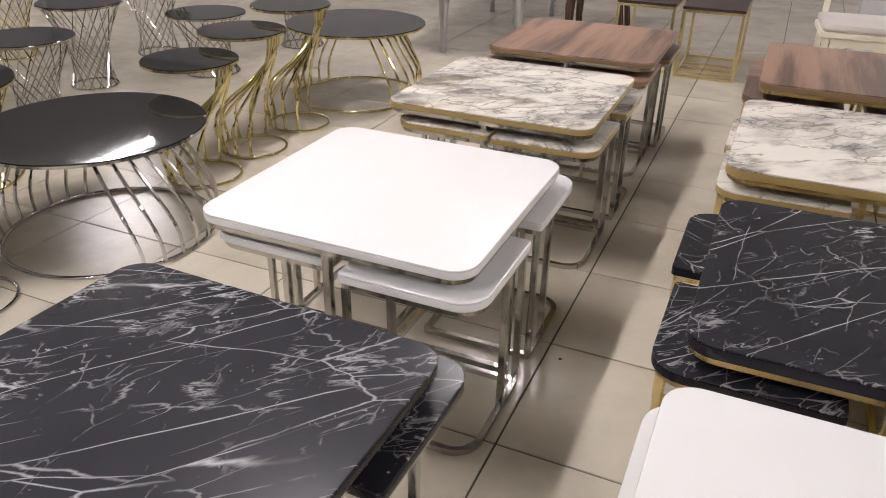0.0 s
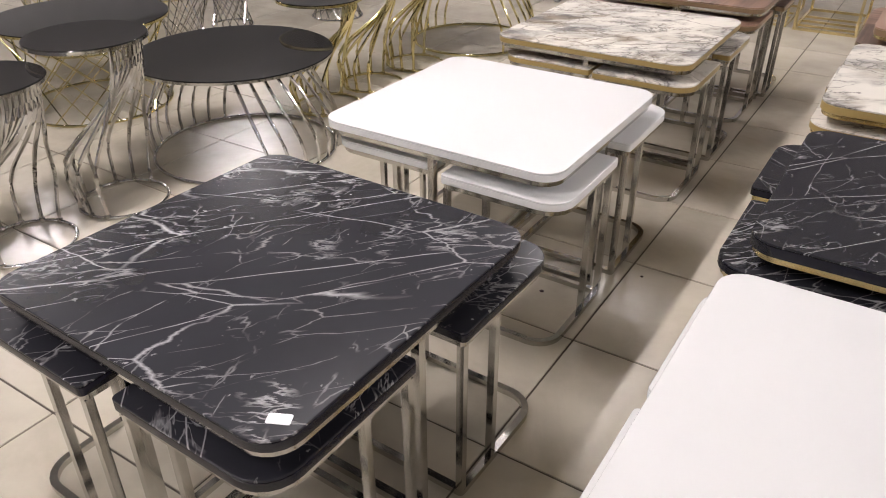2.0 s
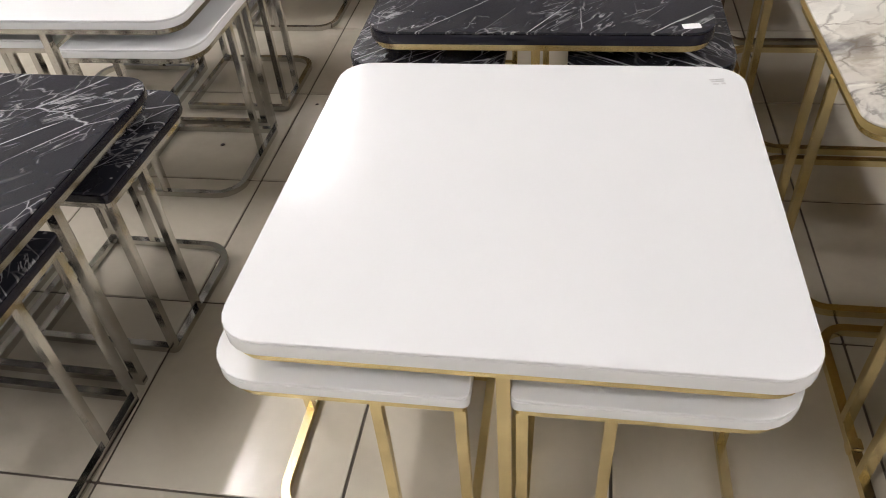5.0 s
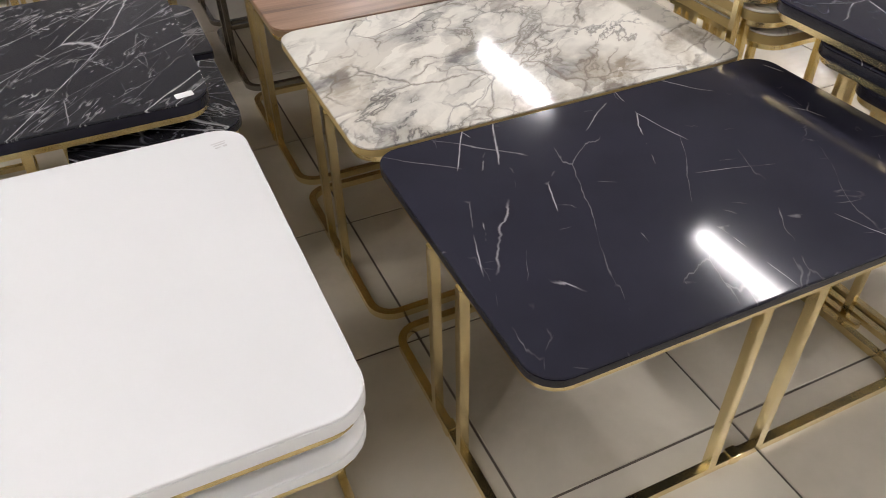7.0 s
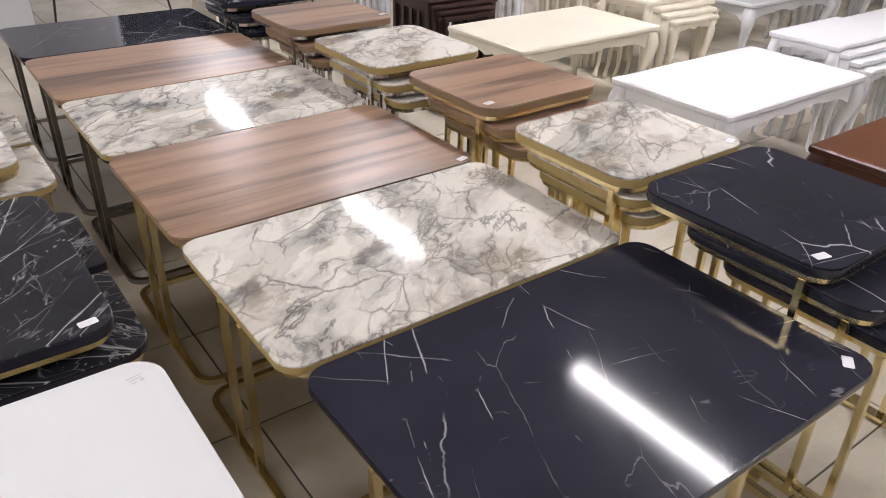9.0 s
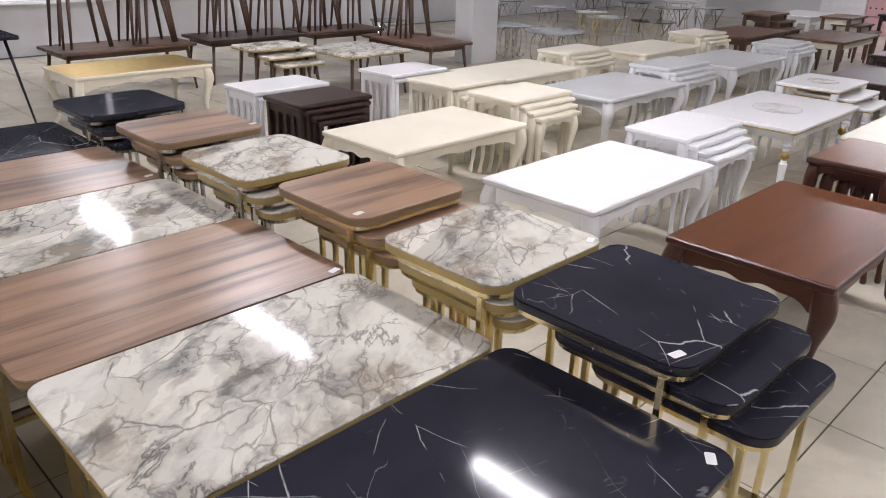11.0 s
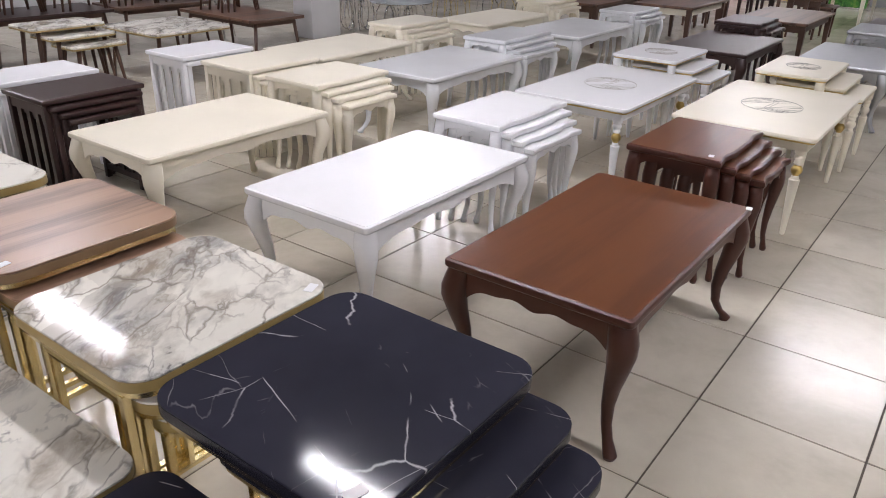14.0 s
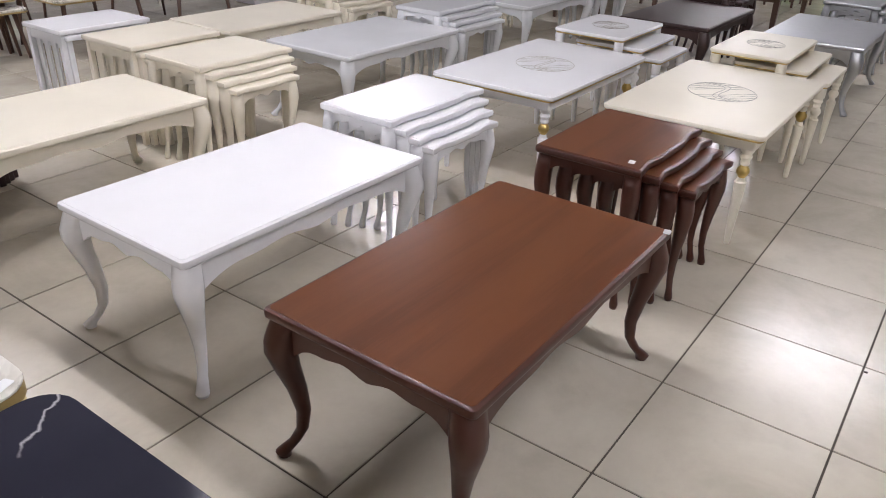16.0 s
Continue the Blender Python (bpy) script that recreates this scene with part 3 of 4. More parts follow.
def serpentine(w, d, wave):
    """Outline with a waved front edge on the -y side."""
    def outline(o):
        pts = []
        n = 26
        for i in range(n + 1):
            u = i / n
            x = (w / 2 - o) * (2 * u - 1)
            s = max(0.0, 1 - min(u, 1 - u) / 0.34)
            y = -d / 2 + o + wave * 0.8 * math.sin(math.pi * s) ** 2
            pts.append((x, y))
        for p in rounded(w - 2 * o, d - 2 * o, (0.012,) * 4, 3)[:8]:
            pts.append(p)
        return pts
    return outline


def plain_outline(w, d, r):
    return lambda o: rounded(w - 2 * o, d - 2 * o, (r,) * 4, 4)


def curved_table(label, w, d, z, paint, leg_paint, group, front_wave=0.0, k=1.0, apron=0.052, ends=0.05, category="table", name="coffee_table", carve=False):
    t = thing(name, label, category, group)
    outline = serpentine(w, d, front_wave) if front_wave else plain_outline(w, d, 0.016)
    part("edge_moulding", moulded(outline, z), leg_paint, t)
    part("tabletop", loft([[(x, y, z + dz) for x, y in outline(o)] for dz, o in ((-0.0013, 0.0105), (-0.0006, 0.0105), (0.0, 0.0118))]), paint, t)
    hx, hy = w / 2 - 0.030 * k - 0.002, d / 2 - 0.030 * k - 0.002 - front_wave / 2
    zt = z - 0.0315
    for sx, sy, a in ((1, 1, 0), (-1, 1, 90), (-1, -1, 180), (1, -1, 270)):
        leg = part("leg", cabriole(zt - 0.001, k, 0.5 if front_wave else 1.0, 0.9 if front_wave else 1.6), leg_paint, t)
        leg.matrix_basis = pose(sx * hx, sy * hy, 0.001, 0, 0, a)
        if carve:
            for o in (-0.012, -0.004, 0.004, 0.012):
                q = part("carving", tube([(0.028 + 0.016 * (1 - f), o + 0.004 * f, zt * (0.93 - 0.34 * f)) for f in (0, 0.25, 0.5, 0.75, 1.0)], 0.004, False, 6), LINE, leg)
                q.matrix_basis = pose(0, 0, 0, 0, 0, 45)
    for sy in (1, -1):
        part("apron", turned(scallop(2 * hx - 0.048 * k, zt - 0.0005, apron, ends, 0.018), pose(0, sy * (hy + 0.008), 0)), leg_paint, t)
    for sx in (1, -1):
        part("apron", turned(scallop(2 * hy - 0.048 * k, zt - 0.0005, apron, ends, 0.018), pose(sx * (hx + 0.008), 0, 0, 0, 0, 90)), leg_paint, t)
    return t


def coffee(cx, cy, w, d, z, paint, leg_paint, words, carve=False):
    t = curved_table(f"{words} coffee table with curved cabriole legs and scalloped apron", w, d, z, paint, leg_paint, "classic coffee tables", 0.0, 1.35, carve=carve)
    t.matrix_basis = pose(cx, cy, 0)
    return t


def curved_nest(x0, x1, yf, yb, z, paint, leg_paint, words, count=4, shift=0.0):
    w, d = x1 - x0, yb - yf
    for i in range(count):
        wi, di = w - 0.058 * i, d - 0.012 * i
        t = curved_table(f"{words} nesting table with waved front edge and curved legs", wi, di, z - 0.0335 * i, paint, leg_paint, "nests of classic tables", 0.014, 0.98, 0.028, 0.03, name="nesting_table")
        t.matrix_basis = pose((x0 + x1) / 2 + shift * i, yf + d / 2 - 0.046 * i - (d - di) / 2, 0)


coffee(4.06, -0.60, 1.07, 0.625, 0.473, MAHOGANY, MAHOGANY_DARK, "brown mahogany lacquered")
coffee(4.075, 0.362, 1.06, 0.63, 0.468, PAINT_WHITE, PAINT_WHITE, "glossy white lacquered")
coffee(4.04, 1.555, 1.06, 0.64, 0.462, PAINT_CREAM, PAINT_CREAM, "cream lacquered")
curved_nest(4.78, 5.37, -0.72, -0.315, 0.555, MAHOGANY, MAHOGANY_DARK, "brown mahogany", 4, 0.033)
curved_nest(4.64, 5.28, 0.23, 0.615, 0.552, PAINT_WHITE, PAINT_WHITE, "glossy white", 4, 0.0)
curved_nest(4.66, 5.24, 1.40, 1.83, 0.552, PAINT_CREAM, PAINT_CREAM, "cream", 4, 0.0)
coffee(6.07, 1.62, 1.06, 0.66, 0.465, PAINT_GREYISH, PAINT_GREYISH, "pearl white lacquered", True)
coffee(6.04, 2.57, 1.00, 0.62, 0.46, PAINT_CREAM, PAINT_CREAM, "cream lacquered")
curved_nest(6.60, 7.28, 1.45, 1.83, 0.55, PAINT_GREYISH, PAINT_GREYISH, "pearl white")
coffee(8.22, 1.72, 1.10, 0.66, 0.46, PAINT_GREYISH, PAINT_GREYISH, "pearl white lacquered", True)
curved_nest(8.85, 9.45, 1.42, 1.80, 0.55, PAINT_GREYISH, PAINT_GREYISH, "pearl white", 3)
curved_nest(6.60, 7.24, 2.44, 2.80, 0.55, PAINT_CREAM, PAINT_CREAM, "cream")
coffee(8.25, 2.62, 1.10, 0.60, 0.46, PAINT_CREAM, PAINT_CREAM, "cream lacquered")
curved_nest(8.90, 9.50, 2.38, 2.78, 0.55, PAINT_CREAM, PAINT_CREAM, "cream", 3)
coffee(8.46, 0.43, 1.10, 0.68, 0.45, WENGE, WENGE, "dark brown lacquered")
curved_nest(9.10, 9.70, 0.33, 0.75, 0.53, WENGE, WENGE, "dark brown", 3)
coffee(8.55, -0.55, 1.10, 0.66, 0.45, PAINT_SILVER, PAINT_SILVER, "silver grey lacquered")
curved_nest(9.35, 10.0, -0.75, -0.33, 0.53, PAINT_SILVER, PAINT_SILVER, "silver grey", 3)


# ornate tables with turned legs
def turned_leg(t, x, y, h, paint, ball=True):
    leg = part("leg", lathe([(0.001, 0.011), (0.02, 0.013), (h * 0.55, 0.024), (h * 0.60, 0.026), (h * 0.61, 0.019), (h * 0.64, 0.016), (h * 0.645, 0.016)], 14, x, y), paint, t)
    part("turned_block", lathe([(h * 0.755, 0.016), (h * 0.77, 0.021), (h * 0.80, 0.018), (h * 0.83, 0.026), (h * 0.86, 0.020), (h * 0.88, 0.027), (h, 0.027)], 14, x, y), paint, leg)
    c = h * 0.70
    part("gold_ball", lathe([(c + 0.027 * math.sin(a), max(0.0155, 0.027 * math.cos(a))) for a in [radians(v) for v in range(-80, 81, 16)]], 14, x, y), GOLD_PAINT if ball else paint, leg, "gold painted ball" if ball else "")


def engraving(t, z, r, k=1.06):
    """An oval ring with swirling lines cut into the top."""
    ring = [(k * r * math.cos(a), r * math.sin(a), z) for a in [radians(v) for v in range(0, 360, 10)]]
    bms = [tube(ring, 0.0026, True, 4, 0.0014)]
    for off in (-0.014, 0.014):
        bms.append(tube([(k * r * 0.96 * u, off - r * 0.40 * math.sin(math.pi * u), z) for u in [v / 10 - 1 for v in range(21)]], 0.0030, False, 4, 0.0014))
    for s in (1, -1):
        for j in range(1, 5):
            y = s * r * (0.1 + 0.19 * j)
            half = 0.95 * math.sqrt(max(0.0, r * r - y * y))
            pts = [(k * (y + s * 0.06 * r * math.sin(u * 4.0 + j) * (1 - u * u * 0.9)), half * u, z) for u in [v / 8 - 1 for v in range(17)]]
            bms.append(tube(pts, 0.0014, False, 4, 0.0014))
    for bm in bms:
        part("engraved_line", turned(bm, pose(0, 0, 0, 0, 0, 42)), LINE, t)


def ornate(cx, cy, w, d, z, paint, words):
    t = thing("coffee_table", f"{words} coffee table, gold trim, engraved top, turned legs", "table", "gold-trimmed coffee tables")
    part("tabletop", slab(w, d, z - 0.022, z, 0.03, 0.006), paint, t)
    part("gold_trim", slab(w - 0.014, d - 0.014, z - 0.031, z - 0.0222, 0.026, 0.003), GOLD_PAINT, t, "gold painted moulding under the top")
    part("apron", band(w - 0.07, d - 0.07, z - 0.075, z - 0.0312, 0.01, 0.018), paint, t)
    for sx in (1, -1):
        for sy in (1, -1):
            turned_leg(t, sx * (w / 2 - 0.068), sy * (d / 2 - 0.068), z - 0.0315, paint)
    engraving(t, z + 0.0004, d * 0.22)
    t.matrix_basis = pose(cx, cy, 0)
    return t


def ornate_nest(cx, yf, w, d, z, paint, words):
    for i in range(3):
        wi, di, zi = w - 0.085 * i, d - 0.02 * i, z - 0.056 * i
        t = thing("nesting_table", f"{words} nesting table with gold trim and turned legs", "table", "nests of gold-trimmed tables")
        part("tabletop", slab(wi, di, zi - 0.020, zi, 0.03, 0.006), paint, t)
        part("gold_trim", slab(wi - 0.012, di - 0.012, zi - 0.028, zi - 0.0202, 0.026, 0.003), GOLD_PAINT, t, "gold painted moulding under the top")
        for sx in (1, -1):
            for sy in (1, -1):
                turned_leg(t, sx * (wi / 2 - 0.028), sy * (di / 2 - 0.035), zi - 0.0285, paint, False)
        if i == 0:
            engraving(t, zi + 0.0004, d * 0.24)
        t.matrix_basis = pose(cx + 0.012 * i, yf + di / 2 - 0.10 * i, 0)


ornate(6.03, 0.34, 1.08, 0.69, 0.505, PAINT_WHITE, "white lacquered")
ornate(6.11, -0.565, 1.12, 0.70, 0.512, PAINT_CREAM, "cream lacquered")
ornate_nest(6.93, 0.17, 0.62, 0.45, 0.57, PAINT_WHITE, "white lacquered")
ornate_nest(7.08, -0.70, 0.68, 0.42, 0.57, PAINT_CREAM, "cream lacquered")


# nests with slatted sides
def slatted(x0, x1, yf, yb, z, paint, words, count=4, step=0.05):
    w, d = x1 - x0, yb - yf
    for i in range(count):
        wi, zi = w - 0.06 * i, z - 0.0335 * i
        t = thing("nesting_table", f"{words} nesting table with straight legs and slatted sides", "table", "nests with slatted sides")
        part("tabletop", moulded(plain_outline(wi, d, 0.006), zi), paint, t)
        hx, hy, zt = wi / 2 - 0.026, d / 2 - 0.032, zi - 0.0315
        for sx in (1, -1):
            for sy in (1, -1):
                part("leg", slab(0.028, 0.030, 0.001, zt, 0.003, 0.002, sx * hx, sy * hy), paint, t)
            part("side_rail", box(sx * hx - 0.009, sx * hx + 0.009, -hy + 0.0152, hy - 0.0152, zt - 0.05, zt - 0.001), paint, t)
            part("side_rail", box(sx * hx - 0.009, sx * hx + 0.009, -hy + 0.0152, hy - 0.0152, 0.05, 0.08), paint, t)
            for j in range(3):
                y = (j - 1) * hy * 0.5
                part("slat", box(sx * hx - 0.006, sx * hx + 0.006, y - 0.015, y + 0.015, 0.0802, zt - 0.0502), paint, t)
        t.matrix_basis = pose((x0 + x1) / 2, yf + d / 2 - step * i, 0)


slatted(3.53, 4.08, 2.10, 2.50, 0.56, WENGE, "dark brown lacquered", 4, 0.022)
slatted(3.53, 4.12, 2.60, 2.98, 0.56, PAINT_WHITE, "white lacquered", 2, 0.01)
slatted(4.62, 5.18, 2.53, 2.92, 0.56, PAINT_WHITE, "white lacquered", 2, 0.01)
slatted(4.71, 5.28, 2.02, 2.48, 0.54, PAINT_CREAM, "cream lacquered", 4, 0.03)


# ---------- round tables on wire bases ----------
def ring(r, z, cx=0.0, cy=0.0, size=0.010, seg=40):
    return tube([(cx + r * math.cos(2 * math.pi * i / seg), cy + r * math.sin(2 * math.pi * i / seg), z) for i in range(seg)], size, True, 8)


def disc_top(t, r, z, metal_mat, cx=0.0, cy=0.0, top=None):
    part("glass_top", lathe([(z - 0.0172, r - 0.008), (z - 0.008, r - 0.008), (z - 0.006, r - 0.004), (z - 0.001, r - 0.002), (z, r - 0.004)], 56, cx, cy), top or DARK_GLASS, t)
    part("rim", lathe([(z - 0.016, r - 0.004), (z - 0.015, r), (z - 0.0044, r), (z - 0.0042, r - 0.006)], 56, cx, cy), metal_mat, t)


def swept_table(cx, cy, z, r_top, r_base, metal_mat, words, facing, n=9, arc=34):
    """Wires stand on one half of a floor ring, then sweep over in an S and gather under the far side of the top."""
    t = thing("side_table", f"round black glass side table on curved {words} wire base", "table", "round wire-base tables")
    disc_top(t, r_top, z, metal_mat)
    part("base_ring", ring(r_base, 0.0075, size=0.014), metal_mat, t)
    part("top_plate", turned(slab(0.05, 0.17, z - 0.024, z - 0.0174, 0.01, 0.002), pose((r_top - 0.055) * math.cos(facing), (r_top - 0.055) * math.sin(facing), 0, 0, 0, math.degrees(facing))), metal_mat, t)
    for i in range(n):
        f = i / (n - 1) * 2 - 1
        a0 = facing + math.pi + radians(-f * 98)
        a1 = facing + radians(f * arc)
        x0, y0 = r_base * math.cos(a0), r_base * math.sin(a0)
        x1, y1 = (r_top - 0.035) * math.cos(a1), (r_top - 0.035) * math.sin(a1)
        pts = []
        for k in range(15):
            u = k / 14
            q = min(1.0, max(0.0, (u - 0.16) / 0.84))
            s = q * q * (3 - 2 * q)
            bulge = 0.030 * math.sin(math.pi * min(1.0, u / 0.62)) ** 2
            pts.append((x0 + (x1 - x0) * s + bulge * math.cos(a0), y0 + (y1 - y0) * s + bulge * math.sin(a0), 0.012 + (z - 0.034) * u))
        wire = part("wire", tube(pts, 0.015, False, 6), metal_mat, t)
        part("clamp", slab(0.018, 0.018, 0.0005, 0.021, 0.004, 0.002, x0, y0, 2), metal_mat, wire)
    t.matrix_basis = pose(cx, cy, 0)
    return t


def drum_table(cx, cy, z, r_top, r_base, metal_mat, words, n=8, skew=-17, spread=78, face=0.0):
    """Two opposite fans of bowed wires between a floor ring and the top."""
    t = thing("coffee_table", f"round black glass coffee table on a {words} wire drum base", "table", "round wire-base tables")
    disc_top(t, r_top, z, metal_mat)
    part("base_ring", ring(r_base, 0.0085, size=0.016), metal_mat, t)
    for side in (0.0, math.pi):
        for i in range(n):
            a = face + side + radians(spread * (i / (n - 1) - 0.5))
            pts = []
            for k in range(10):
                u = k / 9
                rr = r_base * (1 + 0.05 * math.sin(math.pi * min(1.0, u * 1.6)) - 0.30 * u ** 2.4)
                aa = a + radians(skew) * u ** 1.5
                pts.append((rr * math.cos(aa), rr * math.sin(aa), 0.012 + (z - 0.030) * u))
            part("wire", tube(pts, 0.015, False, 6), metal_mat, t)
        a = face + side
        part("top_plate", turned(slab(0.03, 0.40, z - 0.024, z - 0.0174, 0.012, 0.002), pose(r_base * 0.70 * math.cos(a + radians(skew)), r_base * 0.70 * math.sin(a + radians(skew)), 0, 0, 0, math.degrees(a) + skew)), metal_mat, t)
    t.matrix_basis = pose(cx, cy, 0)
    return t


def lattice_table(cx, cy, z, r_top, r_base, metal_mat, words, n=14, skew=110):
    """Straight wires crossing each other between two rings, narrow in the middle."""
    t = thing("side_table", f"round black glass table on a crossed {words} wire lattice base", "table", "round wire-base tables")
    disc_top(t, r_top, z, metal_mat)
    part("base_ring", ring(r_base, 0.0075, size=0.014), metal_mat, t)
    for s in (1, -1):
        for i in range(n):
            a = 2 * math.pi * (i + (0.5 if s > 0 else 0)) / n
            b = a + s * radians(skew)
            p0 = (r_base * math.cos(a), r_base * math.sin(a), 0.010)
            p1 = ((r_top - 0.02) * math.cos(b), (r_top - 0.02) * math.sin(b), z - 0.018)
            part("wire", tube([p0, p1], 0.0065, False, 5), metal_mat, t)
    t.matrix_basis = pose(cx, cy, 0)
    return t


FACE = math.atan2(0.4, 0.91)
drum_table(-1.83, 0.50, 0.445, 0.42, 0.40, CHROME, "chrome", face=radians(10))
swept_table(-1.88, 1.12, 0.55, 0.21, 0.165, BRASS, "gold", FACE)
swept_table(-1.90, 1.52, 0.60, 0.21, 0.165, BRASS, "gold", FACE)
swept_table(-1.91, 1.95, 0.65, 0.21, 0.165, BRASS, "gold", FACE)
drum_table(-1.89, 2.58, 0.45, 0.42, 0.38, BRASS, "gold", face=radians(10))
swept_table(-1.86, -0.13, 0.65, 0.21, 0.165, CHROME, "chrome", FACE)
swept_table(-1.86, -0.54, 0.60, 0.21, 0.165, CHROME, "chrome", FACE)
swept_table(-1.86, -0.95, 0.55, 0.21, 0.165, CHROME, "chrome", FACE)
lattice_table(-2.92, 0.52, 0.45, 0.42, 0.36, BRASS, "gold", 18, 70)
lattice_table(-3.50, 2.00, 0.52, 0.25, 0.14, CHROME, "chrome", 16, 100)
lattice_table(-3.18, 1.33, 0.47, 0.25, 0.14, CHROME, "chrome", 16, 100)
lattice_table(-3.75, 2.85, 0.55, 0.26, 0.15, CHROME, "chrome", 16, 100)
lattice_table(-3.05, 2.60, 0.40, 0.26, 0.18, CHROME, "chrome", 16, 100)
lattice_table(-3.95, 1.15, 0.45, 0.38, 0.32, BRASS, "gold", 18, 70)
lattice_table(-4.60, 2.30, 0.47, 0.25, 0.16, BRASS, "gold", 16, 90)
lattice_table(-2.95, 3.55, 0.50, 0.26, 0.16, CHROME, "chrome", 16, 100)
lattice_table(-3.0, -0.35, 0.45, 0.36, 0.30, BRASS, "gold", 18, 70)


# ---------- far end of the rows of square tables ----------
def gold_stand(cx, cy):
    t = thing("side_table", "tall gold bar-frame side table with a dark top", "table", "gold bar-frame side tables")
    w, d, z = 0.40, 0.66, 0.475
    part("tabletop", slab(w, d, z - 0.018, z, 0.004, 0.002), WENGE, t)
    part("frame_rail", band(w, d, z - 0.036, z - 0.0182, 0.003, 0.018), GOLD, t)
    for sx in (1, -1):
        for sy in (1, -1):
            part("leg", leg_bar(sx * (w / 2 - 0.009), sy * (d / 2 - 0.009), 0.019, z - 0.0362, 0.018), GOLD, t)
    part("base_loop", band(w, d, 0.001, 0.0188, 0.003, 0.018), GOLD, t)
    for k in range(3):
        y = -d / 2 + 0.12 + 0.14 * k
        part("crossbar", tube([(-w / 2 + 0.0182, y, 0.010), (w / 2 - 0.0182, y, 0.010)], 0.014), GOLD, t)
    t.matrix_basis = pose(cx, cy, 0)
    return t


first_stand = gold_stand(0.03, 4.29)
copy_thing(first_stand, pose(-0.42, 4.33, 0))


def silver_dining(cx, cy, w, d, paint, words):
    t = thing("dining_table", f"{words} dining table with carved turned legs", "table")
    part("tabletop", moulded(plain_outline(w, d, 0.02), 0.76), paint, t)
    part("apron", band(w - 0.14, d - 0.14, 0.64, 0.7285, 0.01, 0.022), paint, t)
    for sx in (1, -1):
        for sy in (1, -1):
            part("leg", lathe([(0.001, 0.022), (0.02, 0.026), (0.05, 0.018), (0.075, 0.028), (0.10, 0.020), (0.16, 0.026), (0.30, 0.034), (0.42, 0.044), (0.46, 0.048), (0.48, 0.030),
                                (0.50, 0.046), (0.53, 0.030), (0.56, 0.042), (0.60, 0.045), (0.7285, 0.045)], 16, sx * (w / 2 - 0.09), sy * (d / 2 - 0.09)), paint, t)
    t.matrix_basis = pose(cx, cy, 0, 0, 0, 8)


silver_dining(-1.72, 4.75, 0.75, 1.9, PAINT_SILVER, "silver grey")


def dining_chair(cx, cy, turn, paint, cushion, words):
    t = thing("dining_chair", f"{words} dining chair with padded seat and turned front legs", "chair", "classic dining chairs")
    part("seat", slab(0.46, 0.46, 0.425, 0.475, 0.05, 0.018), cushion, t, "pale padded seat")
    part("seat_frame", slab(0.47, 0.47, 0.39, 0.4248, 0.03, 0.006), paint, t)
    for sx in (1, -1):
        part("front_leg", lathe([(0.001, 0.013), (0.03, 0.019), (0.06, 0.013), (0.20, 0.020), (0.32, 0.027), (0.34, 0.020), (0.39, 0.028)], 12, sx * 0.19, -0.19), paint, t)
        part("back_leg", tube([(sx * 0.19, 0.24, 0.001), (sx * 0.19, 0.20, 0.30), (sx * 0.19, 0.20, 0.389)], 0.034), paint, t)
        part("back_post", tube([(sx * 0.19, 0.20, 0.476), (sx * 0.18, 0.23, 0.80), (sx * 0.16, 0.28, 1.02)], 0.034), paint, t)
    part("backrest", slab(0.30, 0.03, 0.56, 1.0, 0.012, 0.006, 0, 0.245), cushion, t)
    part("front_apron", turned(scallop(0.33, 0.3895, 0.055, 0.02, 0.016), pose(0, -0.205, 0)), paint, t)
    t.matrix_basis = pose(cx, cy, 0, 0, 0, turn)


FABRIC = painted("pale_upholstery", (0.66, 0.62, 0.58), 0.85, 0.06, 0.3)
dining_chair(0.90, 4.02, 4, PAINT_CREAM, FABRIC, "cream carved")
dining_chair(-1.02, 5.35, -80, WALNUT_LEG, FABRIC, "brown wooden")
dining_chair(-0.95, 4.75, -80, WALNUT_LEG, FABRIC, "brown wooden")


# ---------- back of the hall ----------
def splayed_table(label, w, d, z, top, leg_mat, name="nesting_table", thick=0.028, splay=0.05, r_top=0.019, r_foot=0.011, wavy=0.0, apron=True, group="walnut tables with splayed legs"):
    t = thing(name, label, "table", group)
    part("tabletop", slab(w, d, z - thick, z, 0.05 if wavy else 0.02, 0.004), top, t)
    if wavy:
        part("edge_band", slab(w + 0.004, d + 0.004, z - thick - 0.012, z - thick - 0.0003, 0.05, 0.003), GOLD_EDGE, t)
        thick += 0.012
    if apron:
        part("apron", band(w - 0.14, d - 0.12, z - thick - 0.045, z - thick - 0.0004, 0.008, 0.018), leg_mat, t)
    for sx in (1, -1):
        for sy in (1, -1):
            x, y = sx * (w / 2 - 0.085), sy * (d / 2 - 0.075)
            zt = z - thick - 0.0006
            rings = []
            for u in (0.0, 0.5, 1.0):
                rr = r_foot + (r_top - r_foot) * u
                ox, oy = sx * splay * (1 - u), sy * splay * 0.7 * (1 - u)
                rings.append([(x + ox + rr * math.cos(2 * math.pi * k / 10), y + oy + rr * math.sin(2 * math.pi * k / 10), 0.001 + (zt - 0.001) * u) for k in range(10)])
            part("leg", loft(rings), leg_mat, t)
    return t


def put(t, x, y, z=0.0, turn=0.0):
    t.matrix_basis = pose(x, y, z, 0, 0, turn)
    return t


gold_top = curved_table("cream coffee table with a polished gold top and curved legs", 1.10, 0.66, 0.475, GOLD_PAINT, PAINT_CREAM, "classic coffee tables", 0.0, 1.25)
put(gold_top, 3.57, 4.53)

